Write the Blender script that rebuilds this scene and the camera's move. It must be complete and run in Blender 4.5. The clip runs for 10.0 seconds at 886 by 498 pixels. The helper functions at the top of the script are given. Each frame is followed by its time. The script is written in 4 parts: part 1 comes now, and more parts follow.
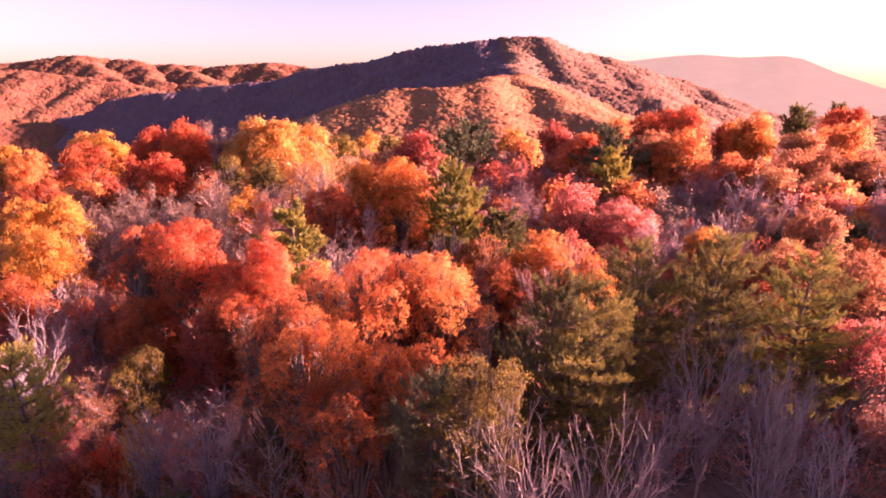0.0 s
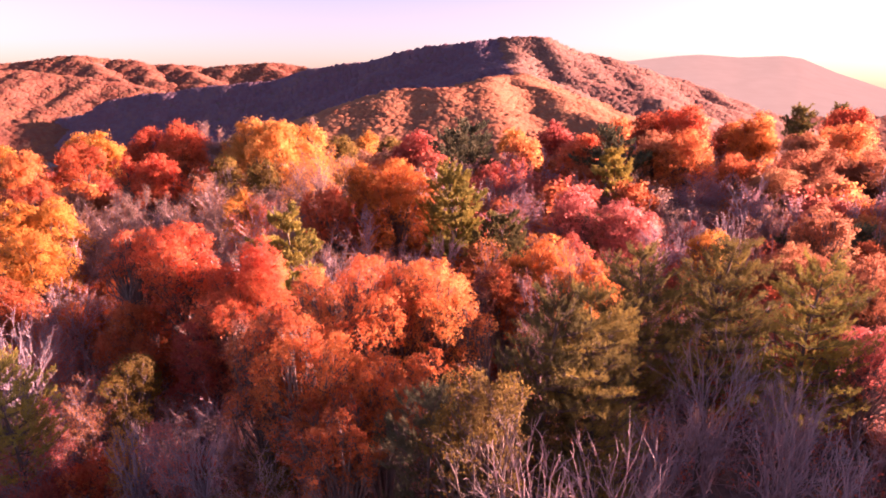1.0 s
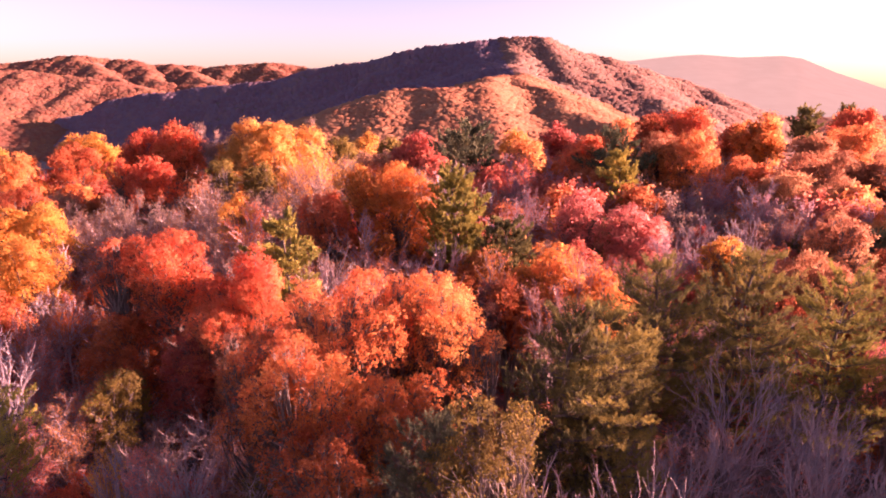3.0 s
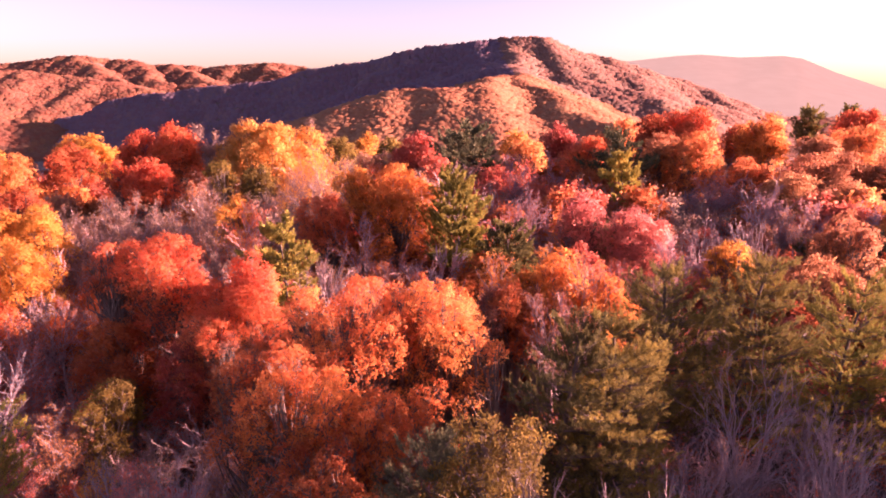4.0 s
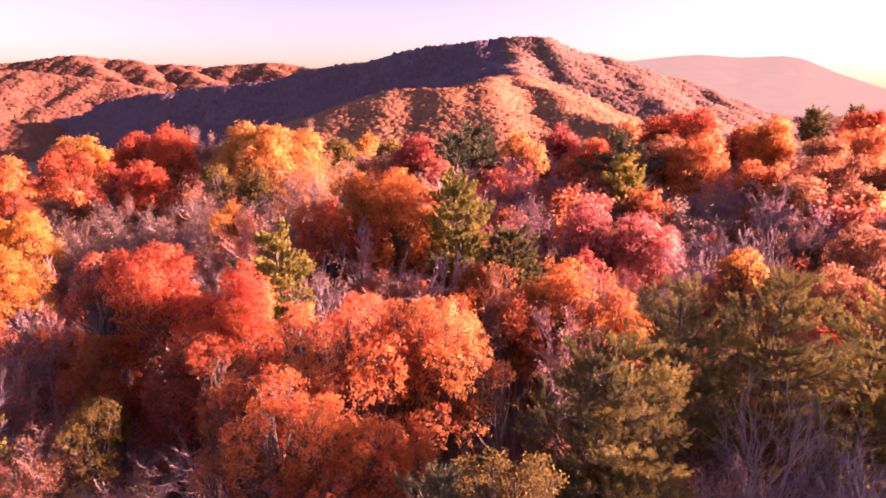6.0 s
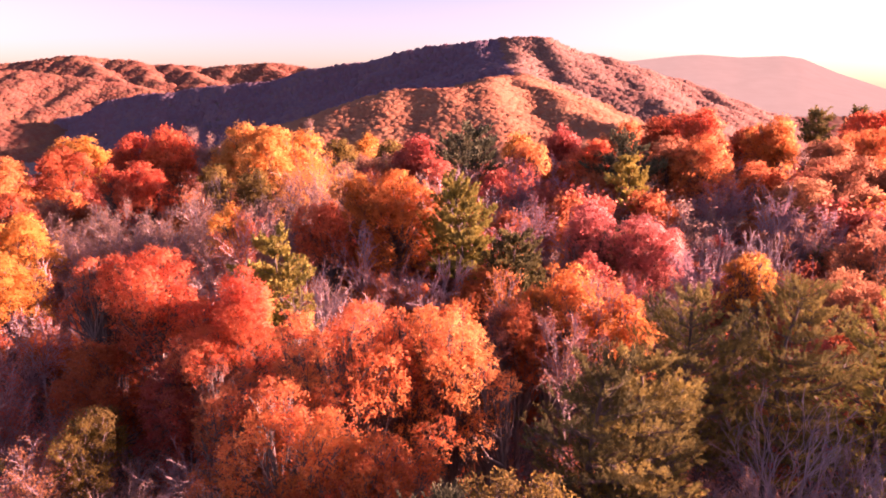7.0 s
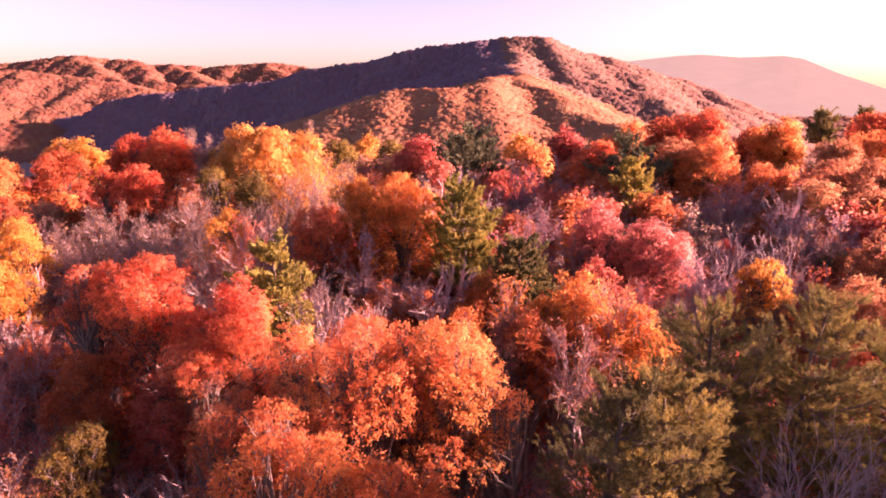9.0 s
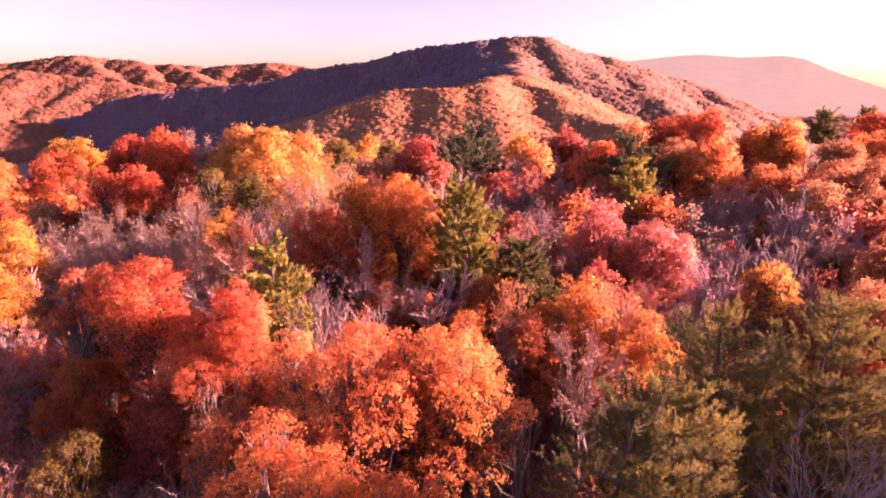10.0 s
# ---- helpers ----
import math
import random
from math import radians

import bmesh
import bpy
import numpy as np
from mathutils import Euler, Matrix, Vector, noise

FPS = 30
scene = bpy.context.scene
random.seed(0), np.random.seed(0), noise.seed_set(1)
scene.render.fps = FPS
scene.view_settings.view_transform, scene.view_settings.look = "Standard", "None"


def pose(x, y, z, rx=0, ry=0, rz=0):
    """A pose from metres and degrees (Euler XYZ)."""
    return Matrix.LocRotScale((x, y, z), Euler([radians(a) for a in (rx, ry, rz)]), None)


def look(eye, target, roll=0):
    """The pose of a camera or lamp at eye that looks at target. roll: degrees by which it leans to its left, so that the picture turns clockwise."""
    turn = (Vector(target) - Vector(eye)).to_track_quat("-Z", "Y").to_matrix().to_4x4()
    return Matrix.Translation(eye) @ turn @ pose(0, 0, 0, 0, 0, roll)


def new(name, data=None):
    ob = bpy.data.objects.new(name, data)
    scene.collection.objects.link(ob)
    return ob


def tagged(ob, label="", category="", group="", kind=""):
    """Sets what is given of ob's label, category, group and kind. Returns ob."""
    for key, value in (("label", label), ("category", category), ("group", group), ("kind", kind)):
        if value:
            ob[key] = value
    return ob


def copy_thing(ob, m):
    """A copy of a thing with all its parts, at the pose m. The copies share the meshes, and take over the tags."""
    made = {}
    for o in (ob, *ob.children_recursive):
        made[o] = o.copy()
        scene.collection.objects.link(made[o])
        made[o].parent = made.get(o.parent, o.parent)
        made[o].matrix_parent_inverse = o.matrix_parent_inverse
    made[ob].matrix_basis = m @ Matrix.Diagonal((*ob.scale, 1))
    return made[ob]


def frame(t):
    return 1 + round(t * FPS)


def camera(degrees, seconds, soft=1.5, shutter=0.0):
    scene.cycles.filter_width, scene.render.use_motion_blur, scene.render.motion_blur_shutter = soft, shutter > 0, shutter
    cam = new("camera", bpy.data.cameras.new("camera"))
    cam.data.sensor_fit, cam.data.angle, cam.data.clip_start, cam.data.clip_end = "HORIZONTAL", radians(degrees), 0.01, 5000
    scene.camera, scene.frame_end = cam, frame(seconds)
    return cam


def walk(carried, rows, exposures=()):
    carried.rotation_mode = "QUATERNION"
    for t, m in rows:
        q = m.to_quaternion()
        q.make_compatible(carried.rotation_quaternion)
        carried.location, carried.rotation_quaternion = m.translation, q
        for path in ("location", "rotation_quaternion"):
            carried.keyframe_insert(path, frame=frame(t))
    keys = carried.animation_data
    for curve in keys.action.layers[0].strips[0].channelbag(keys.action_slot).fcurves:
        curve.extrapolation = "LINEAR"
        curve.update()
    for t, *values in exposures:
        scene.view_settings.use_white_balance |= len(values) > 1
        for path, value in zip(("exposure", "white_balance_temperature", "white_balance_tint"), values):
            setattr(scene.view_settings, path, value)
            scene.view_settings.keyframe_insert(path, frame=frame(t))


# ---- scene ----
cam = camera(73.2, 10.0, soft=1.8)
# a level-headed flight: the camera keeps its direction, glides forward and climbs a little
EYE, TILT = 26.0, -15.41
LOOKS = [(0.0, 3.13, 7500, 78), (10.0, 3.13, 7500, 78)]
ROWS = [
    (0.0, -0.000, 0.000, 26.000),
    (0.5, 0.104, 0.597, 26.016),
    (1.0, 0.129, 1.183, 26.041),
    (1.5, 0.079, 1.760, 26.069),
    (2.0, 0.006, 2.314, 26.068),
    (2.5, -0.031, 2.840, 26.090),
    (4.0, -0.138, 4.372, 26.214),
    (4.5, -0.143, 4.873, 26.278),
    (5.0, -0.136, 5.362, 26.329),
    (5.5, -0.172, 5.831, 26.372),
    (7.0, -0.428, 7.231, 26.515),
    (7.5, -0.483, 7.638, 26.542),
    (8.0, -0.582, 8.032, 26.572),
    (8.5, -0.660, 8.421, 26.576),
    (9.0, -0.726, 8.799, 26.573),
    (9.5, -0.782, 9.160, 26.582),
    (10.0, -0.810, 9.501, 26.600),
]
walk(cam, [(t, pose(x, y, z, 90 + TILT, 0, 0)) for t, x, y, z in ROWS], LOOKS)

# ---- world, sun ----
SUN_AZ, SUN_EL = 84.0, 14.0        # degrees to the right of straight ahead, degrees above the horizon
world = bpy.data.worlds.new("sky")
scene.world = world
world.use_nodes = True
wn = world.node_tree
wn.nodes.clear()
sky = wn.nodes.new("ShaderNodeTexSky")
sky.sky_type = "NISHITA"
sky.sun_disc = False
sky.sun_elevation = radians(SUN_EL)
sky.sun_rotation = radians(SUN_AZ)
sky.altitude = 300
sky.air_density, sky.dust_density, sky.ozone_density = 0.92, 1.4, 1.4
bg = wn.nodes.new("ShaderNodeBackground")
bg.inputs["Strength"].default_value = 0.0303
wo = wn.nodes.new("ShaderNodeOutputWorld")
wn.links.new(sky.outputs[0], bg.inputs["Color"])
wn.links.new(bg.outputs[0], wo.inputs["Surface"])

sun = new("sun", bpy.data.lights.new("sun", "SUN"))
sun.data.energy, sun.data.angle, sun.data.color = 3.85, radians(2.5), (1.0, 0.75, 0.57)
_az, _el = radians(SUN_AZ), radians(SUN_EL)
sun.matrix_world = look((300 * math.sin(_az) * math.cos(_el), 300 * math.cos(_az) * math.cos(_el), 300 * math.sin(_el)), (0, 0, 0))


# ---- materials ----
def material(name):
    m = bpy.data.materials.new(name)
    m.use_nodes = True
    m.node_tree.nodes.clear()
    return m, m.node_tree.nodes, m.node_tree.links


def ramp(nodes, colours):
    r = nodes.new("ShaderNodeValToRGB")
    els = r.color_ramp.elements
    while len(els) < len(colours):
        els.new(0.5)
    for i, c in enumerate(colours):
        els[i].position = i / (len(colours) - 1)
        els[i].color = (*c, 1)
    return r


def math_node(nodes, links, op, a, b):
    n = nodes.new("ShaderNodeMath")
    n.operation = op
    for i, v in enumerate((a, b)):
        if isinstance(v, (int, float)):
            n.inputs[i].default_value = v
        else:
            links.new(v, n.inputs[i])
    return n.outputs[0]


def leaf_material(name, colours, through_light=0.68, attribute=""):
    """Leaves: each its own tone, patches of a tone through the crown, thin enough to let light pass."""
    m, nodes, links = material(name)
    geo = nodes.new("ShaderNodeNewGeometry")
    info = nodes.new("ShaderNodeObjectInfo")
    coord = nodes.new("ShaderNodeTexCoord")
    patch = nodes.new("ShaderNodeTexNoise")
    patch.inputs["Scale"].default_value = 0.55
    patch.inputs["Detail"].default_value = 3
    links.new(coord.outputs["Object"], patch.inputs["Vector"])
    if attribute:
        att = nodes.new("ShaderNodeAttribute")
        att.attribute_name = attribute
        tone = math_node(nodes, links, "ADD", math_node(nodes, links, "MULTIPLY", att.outputs["Fac"], 0.75), math_node(nodes, links, "MULTIPLY", math_node(nodes, links, "SUBTRACT", patch.outputs["Fac"], 0.25), 0.5))
    else:
        a = math_node(nodes, links, "MULTIPLY", geo.outputs["Random Per Island"], 0.22)
        b = math_node(nodes, links, "MULTIPLY", patch.outputs["Fac"], 0.83)
        c = math_node(nodes, links, "MULTIPLY", math_node(nodes, links, "SUBTRACT", info.outputs["Random"], 0.5), 0.3)
        tone = math_node(nodes, links, "ADD", math_node(nodes, links, "ADD", a, b), math_node(nodes, links, "SUBTRACT", c, 0.02))
    r = ramp(nodes, colours)
    links.new(tone, r.inputs[0])
    diffuse = nodes.new("ShaderNodeBsdfPrincipled")
    diffuse.inputs["Roughness"].default_value = 0.85
    diffuse.inputs["Specular IOR Level"].default_value = 0.08
    trans = nodes.new("ShaderNodeBsdfTranslucent")
    links.new(r.outputs[0], diffuse.inputs["Base Color"])
    links.new(r.outputs[0], trans.inputs["Color"])
    mix = nodes.new("ShaderNodeMixShader")
    mix.inputs[0].default_value = through_light
    links.new(diffuse.outputs[0], mix.inputs[1])
    links.new(trans.outputs[0], mix.inputs[2])
    out = nodes.new("ShaderNodeOutputMaterial")
    links.new(mix.outputs[0], out.inputs["Surface"])
    return m


def rough_material(name, colours, scale, stretch=(1, 1, 1), bump=0.4, rough=0.9):
    """Bark, soil: noise at two scales and relief."""
    m, nodes, links = material(name)
    coord = nodes.new("ShaderNodeTexCoord")
    mp = nodes.new("ShaderNodeMapping")
    mp.inputs["Scale"].default_value = stretch
    links.new(coord.outputs["Object"], mp.inputs["Vector"])
    n1, n2 = nodes.new("ShaderNodeTexNoise"), nodes.new("ShaderNodeTexNoise")
    n1.inputs["Scale"].default_value, n1.inputs["Detail"].default_value = scale, 8
    n2.inputs["Scale"].default_value, n2.inputs["Detail"].default_value = scale * 0.13, 4
    for n in (n1, n2):
        links.new(mp.outputs[0], n.inputs["Vector"])
    tone = math_node(nodes, links, "ADD", math_node(nodes, links, "MULTIPLY", n1.outputs["Fac"], 0.6), math_node(nodes, links, "MULTIPLY", n2.outputs["Fac"], 0.4))
    tone = math_node(nodes, links, "SUBTRACT", math_node(nodes, links, "MULTIPLY", tone, 2.4), 0.7)
    r = ramp(nodes, colours)
    links.new(tone, r.inputs[0])
    b = nodes.new("ShaderNodeBump")
    b.inputs["Strength"].default_value = bump
    links.new(n1.outputs["Fac"], b.inputs["Height"])
    p = nodes.new("ShaderNodeBsdfPrincipled")
    p.inputs["Roughness"].default_value = rough
    links.new(r.outputs[0], p.inputs["Base Color"])
    links.new(b.outputs[0], p.inputs["Normal"])
    out = nodes.new("ShaderNodeOutputMaterial")
    links.new(p.outputs[0], out.inputs["Surface"])
    return m


LEAF = {
    "red": leaf_material("red_leaves", [(0.450, 0.086, 0.054), (0.660, 0.155, 0.081), (0.800, 0.264, 0.115), (0.850, 0.401, 0.158)]),
    "crimson": leaf_material("crimson_leaves", [(0.294, 0.063, 0.062), (0.484, 0.114, 0.094), (0.646, 0.198, 0.127), (0.750, 0.354, 0.180)]),
    "orange": leaf_material("orange_leaves", [(0.460, 0.115, 0.066), (0.660, 0.215, 0.090), (0.810, 0.360, 0.126), (0.850, 0.500, 0.175)]),
    "salmon": leaf_material("salmon_leaves", [(0.500, 0.122, 0.072), (0.700, 0.209, 0.093), (0.810, 0.316, 0.112), (0.840, 0.439, 0.145)]),
    "amber": leaf_material("amber_leaves", [(0.360, 0.080, 0.055), (0.560, 0.165, 0.071), (0.700, 0.270, 0.088), (0.780, 0.420, 0.142)]),
    "honey": leaf_material("honey_orange_leaves", [(0.420, 0.115, 0.049), (0.620, 0.225, 0.071), (0.770, 0.340, 0.093), (0.820, 0.460, 0.142)]),
    "gold": leaf_material("golden_leaves", [(0.440, 0.153, 0.049), (0.640, 0.275, 0.068), (0.760, 0.398, 0.098), (0.800, 0.479, 0.147)]),
    "straw": leaf_material("straw_golden_leaves", [(0.500, 0.200, 0.066), (0.700, 0.335, 0.093), (0.820, 0.440, 0.131), (0.850, 0.520, 0.208)]),
    "rust": leaf_material("rust_leaves", [(0.250, 0.060, 0.039), (0.450, 0.115, 0.057), (0.610, 0.200, 0.079), (0.700, 0.340, 0.142)]),
    "pink": leaf_material("pink_red_leaves", [(0.420, 0.105, 0.102), (0.570, 0.170, 0.145), (0.670, 0.245, 0.192), (0.720, 0.350, 0.241)]),
    "peach": leaf_material("peach_leaves", [(0.357, 0.133, 0.083), (0.476, 0.194, 0.105), (0.561, 0.269, 0.132), (0.612, 0.350, 0.167)]),
    "tan": leaf_material("tan_leaves", [(0.211, 0.121, 0.102), (0.313, 0.188, 0.144), (0.392, 0.255, 0.189), (0.438, 0.322, 0.230)]),
    "brown": leaf_material("brown_leaves", [(0.171, 0.081, 0.073), (0.342, 0.144, 0.125), (0.528, 0.268, 0.158), (0.714, 0.466, 0.208)]),
    "olive": leaf_material("olive_leaves", [(0.098, 0.061, 0.032), (0.184, 0.127, 0.041), (0.279, 0.193, 0.051), (0.369, 0.262, 0.079)]),
    "twig": leaf_material("withered_leaves", [(0.240, 0.125, 0.137), (0.340, 0.185, 0.197), (0.440, 0.250, 0.257), (0.500, 0.300, 0.284)]),
    "gold_pine": leaf_material("yellowish_needles", [(0.048, 0.052, 0.034), (0.112, 0.102, 0.044), (0.275, 0.213, 0.062), (0.600, 0.440, 0.100)], 0.3),
    "lime_pine": leaf_material("yellow_green_needles", [(0.085, 0.091, 0.038), (0.188, 0.172, 0.051), (0.370, 0.300, 0.071), (0.600, 0.465, 0.108)], 0.3),
    "green_pine": leaf_material("green_needles", [(0.040, 0.050, 0.040), (0.080, 0.088, 0.055), (0.155, 0.145, 0.073), (0.270, 0.230, 0.099)], 0.2),
}
WORDS = {
    "red": "bright red", "crimson": "deep crimson", "orange": "vivid orange", "salmon": "salmon-orange", "amber": "amber-orange", "honey": "honey-orange", "gold": "golden yellow", "straw": "pale straw-gold",
    "rust": "rust-red", "pink": "pinkish red", "peach": "pale peach-orange", "tan": "pale tan", "brown": "dull brown-yellow", "olive": "olive-yellow",
    "twig": "withered brown", "gold_pine": "yellowish-green", "green_pine": "dark green", "lime_pine": "light yellow-green",
}
BARK = rough_material("grey_brown_bark", [(0.075, 0.055, 0.05), (0.15, 0.11, 0.098), (0.24, 0.18, 0.16)], 9, (1, 1, 0.25))
DARK_BARK = rough_material("dark_pine_bark", [(0.045, 0.034, 0.030), (0.09, 0.065, 0.056), (0.15, 0.105, 0.088)], 9, (1, 1, 0.25))
PALE_BARK = rough_material("pale_twig_bark", [(0.20, 0.140, 0.145), (0.34, 0.24, 0.24), (0.47, 0.345, 0.335)], 7, (1, 1, 0.3))
# darker, mauver copy of the twig bark, with the thicket's shade in its colour
SHADE_TINT_BARK = rough_material("shade_tinted_mauve_bark", [(0.16, 0.120, 0.138), (0.27, 0.205, 0.222), (0.40, 0.31, 0.32)], 7, (1, 1, 0.3))
SOIL = rough_material("leaf_litter", [(0.06, 0.045, 0.043), (0.12, 0.085, 0.078), (0.18, 0.125, 0.105), (0.25, 0.165, 0.125)], 1.6, bump=0.8)
# one mountain's canopy twice: its shaded side tinted mauve, its sunlit flank tan
SHADE_TINT_LEAF = leaf_material("shade_tinted_far_canopy", [(0.119, 0.097, 0.150), (0.175, 0.109, 0.143), (0.206, 0.114, 0.135), (0.175, 0.131, 0.172), (0.230, 0.139, 0.143), (0.218, 0.159, 0.188)], 0.2, "tint")
SUN_TINT_LEAF = leaf_material("sun_tinted_far_canopy", [(0.172, 0.099, 0.085), (0.229, 0.116, 0.091), (0.268, 0.128, 0.091), (0.229, 0.139, 0.110), (0.287, 0.157, 0.104), (0.268, 0.174, 0.130)], 0.2, "tint")
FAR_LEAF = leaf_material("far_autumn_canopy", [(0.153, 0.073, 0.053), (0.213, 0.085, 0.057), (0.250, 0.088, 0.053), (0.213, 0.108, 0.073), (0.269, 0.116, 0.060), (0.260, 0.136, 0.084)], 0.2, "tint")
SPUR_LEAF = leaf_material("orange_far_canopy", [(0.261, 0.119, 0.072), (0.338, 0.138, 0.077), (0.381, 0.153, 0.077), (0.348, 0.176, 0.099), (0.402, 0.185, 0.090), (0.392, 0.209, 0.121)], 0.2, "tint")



# ---- meshes ----
def mesh_of(name, verts, faces, mat, smooth=False, normals=None):
    """A mesh from arrays of corners and of faces, all with as many corners."""
    me = bpy.data.meshes.new(name)
    verts, faces = np.asarray(verts, np.float32), np.asarray(faces, np.int32)
    me.vertices.add(len(verts))
    me.vertices.foreach_set("co", verts.ravel())
    me.loops.add(faces.size)
    me.loops.foreach_set("vertex_index", faces.ravel())
    me.polygons.add(len(faces))
    me.polygons.foreach_set("loop_start", np.arange(len(faces), dtype=np.int32) * faces.shape[1])
    me.polygons.foreach_set("use_smooth", np.full(len(faces), smooth, dtype=bool))
    me.materials.append(mat)
    me.update(calc_edges=True)
    if normals is not None:
        soft = me.attributes.new("custom_normal", "FLOAT_VECTOR", "POINT")
        soft.data.foreach_set("vector", np.asarray(normals, np.float32).ravel())
    return me


def unit(v):
    return v / np.maximum(np.linalg.norm(v, axis=-1, keepdims=True), 1e-6)


def tubes(segments, sides):
    """Tapered tubes from rows of start, end, first radius, last radius."""
    s = np.array(segments, float).reshape(-1, 8)
    a, b = s[:, 0:3], s[:, 3:6]
    w = unit(b - a)
    helper = np.where(np.abs(w[:, 2:3]) > 0.8, [[1.0, 0, 0]], [[0, 0, 1.0]])
    p = unit(np.cross(w, helper))
    q = np.cross(w, p)
    ang = np.arange(sides) * 2 * np.pi / sides
    ring = p[:, None, :] * np.cos(ang)[None, :, None] + q[:, None, :] * np.sin(ang)[None, :, None]
    verts = np.stack([a[:, None, :] + ring * s[:, 6, None, None], b[:, None, :] + ring * s[:, 7, None, None]], 1).reshape(-1, 3)
    k = np.arange(sides)
    quad = np.stack([k, (k + 1) % sides, (k + 1) % sides + sides, k + sides], 1)
    faces = (np.arange(len(s))[:, None, None] * 2 * sides + quad[None]).reshape(-1, 4)
    return verts, faces


def blades(centres, normals, spin, length, width, corners=3):
    """One pointed leaf of three or four corners at each centre, across its normal."""
    n = unit(normals)
    p = unit(np.cross(n, spin))
    q = np.cross(n, p)
    l, w = np.asarray(length)[..., None] * 0.5, np.asarray(width)[..., None] * 0.5
    if corners == 3:
        ring = [centres + q * w - p * l * 0.7, centres + p * l, centres - q * w - p * l * 0.7]
    else:
        ring = [centres - p * l, centres + q * w - p * l * 0.1, centres + p * l, centres - q * w - p * l * 0.1]
    verts = np.stack(ring, 1).reshape(-1, 3)
    return verts, np.arange(len(verts)).reshape(-1, corners)


def branch(rng, out, start, way, length, radius, tip, pieces=4, bend=0.18, lift=0.1):
    """A bent, tapering limb; adds its pieces to out and gives back its points and ways."""
    p, w, pts = np.array(start, float), unit(np.array(way, float)), []
    for i in range(pieces):
        w = unit(w + rng.normal(0, bend, 3) + np.array((0, 0, lift)))
        e = p + w * length / pieces
        r0, r1 = radius + (tip - radius) * i / pieces, radius + (tip - radius) * (i + 1) / pieces
        out.append((*p, *e, r0, r1))
        p = e
        pts.append((e.copy(), w.copy(), r1))
    return pts


def curve(rng, out, start, way, goal, radius, tip, pieces):
    """A limb that leaves along way and bends over to its goal; gives back points and ways."""
    start, goal = np.array(start, float), np.array(goal, float)
    mid = start * 0.75 + goal * 0.25 + np.array(way, float) * np.linalg.norm(goal - start) * 0.24 + rng.normal(0, 0.04, 3) * np.linalg.norm(goal - start)
    last, pts = start, []
    for i in range(1, pieces + 1):
        t = i / pieces
        e = (1 - t) ** 2 * start + 2 * t * (1 - t) * mid + t * t * goal
        if pieces > 3:
            e = e + rng.normal(0, 0.022, 3) * np.linalg.norm(goal - start)
        out.append((*last, *e, radius + (tip - radius) * (i - 1) / pieces, radius + (tip - radius) * t))
        pts.append((e, unit(e - last)))
        last = e
    return pts


def part(name, data, parent, label=""):
    ob = new(name, data)
    ob.parent = parent
    return tagged(ob, label)


STANDING = []      # east, north, crown radius of every tree set so far


def root(name, x, y, z, r, label, category, group):
    STANDING.append((x, y, r))
    ob = new(name)
    ob.location = (x, y, z)
    ob.empty_display_size = 0.5
    return tagged(ob, label, category, group)


def trunk_of(rng, ob, height, radius, lean=0.03, mat=None):
    out = []
    pts = branch(rng, out, (0, 0, -0.4), (rng.normal(0, lean), rng.normal(0, lean), 1), height + 0.4, radius, radius * 0.35, 7, 0.05, 0.06)
    part("trunk", mesh_of("trunk", *tubes(out, 8), mat or BARK, True), ob)
    return pts


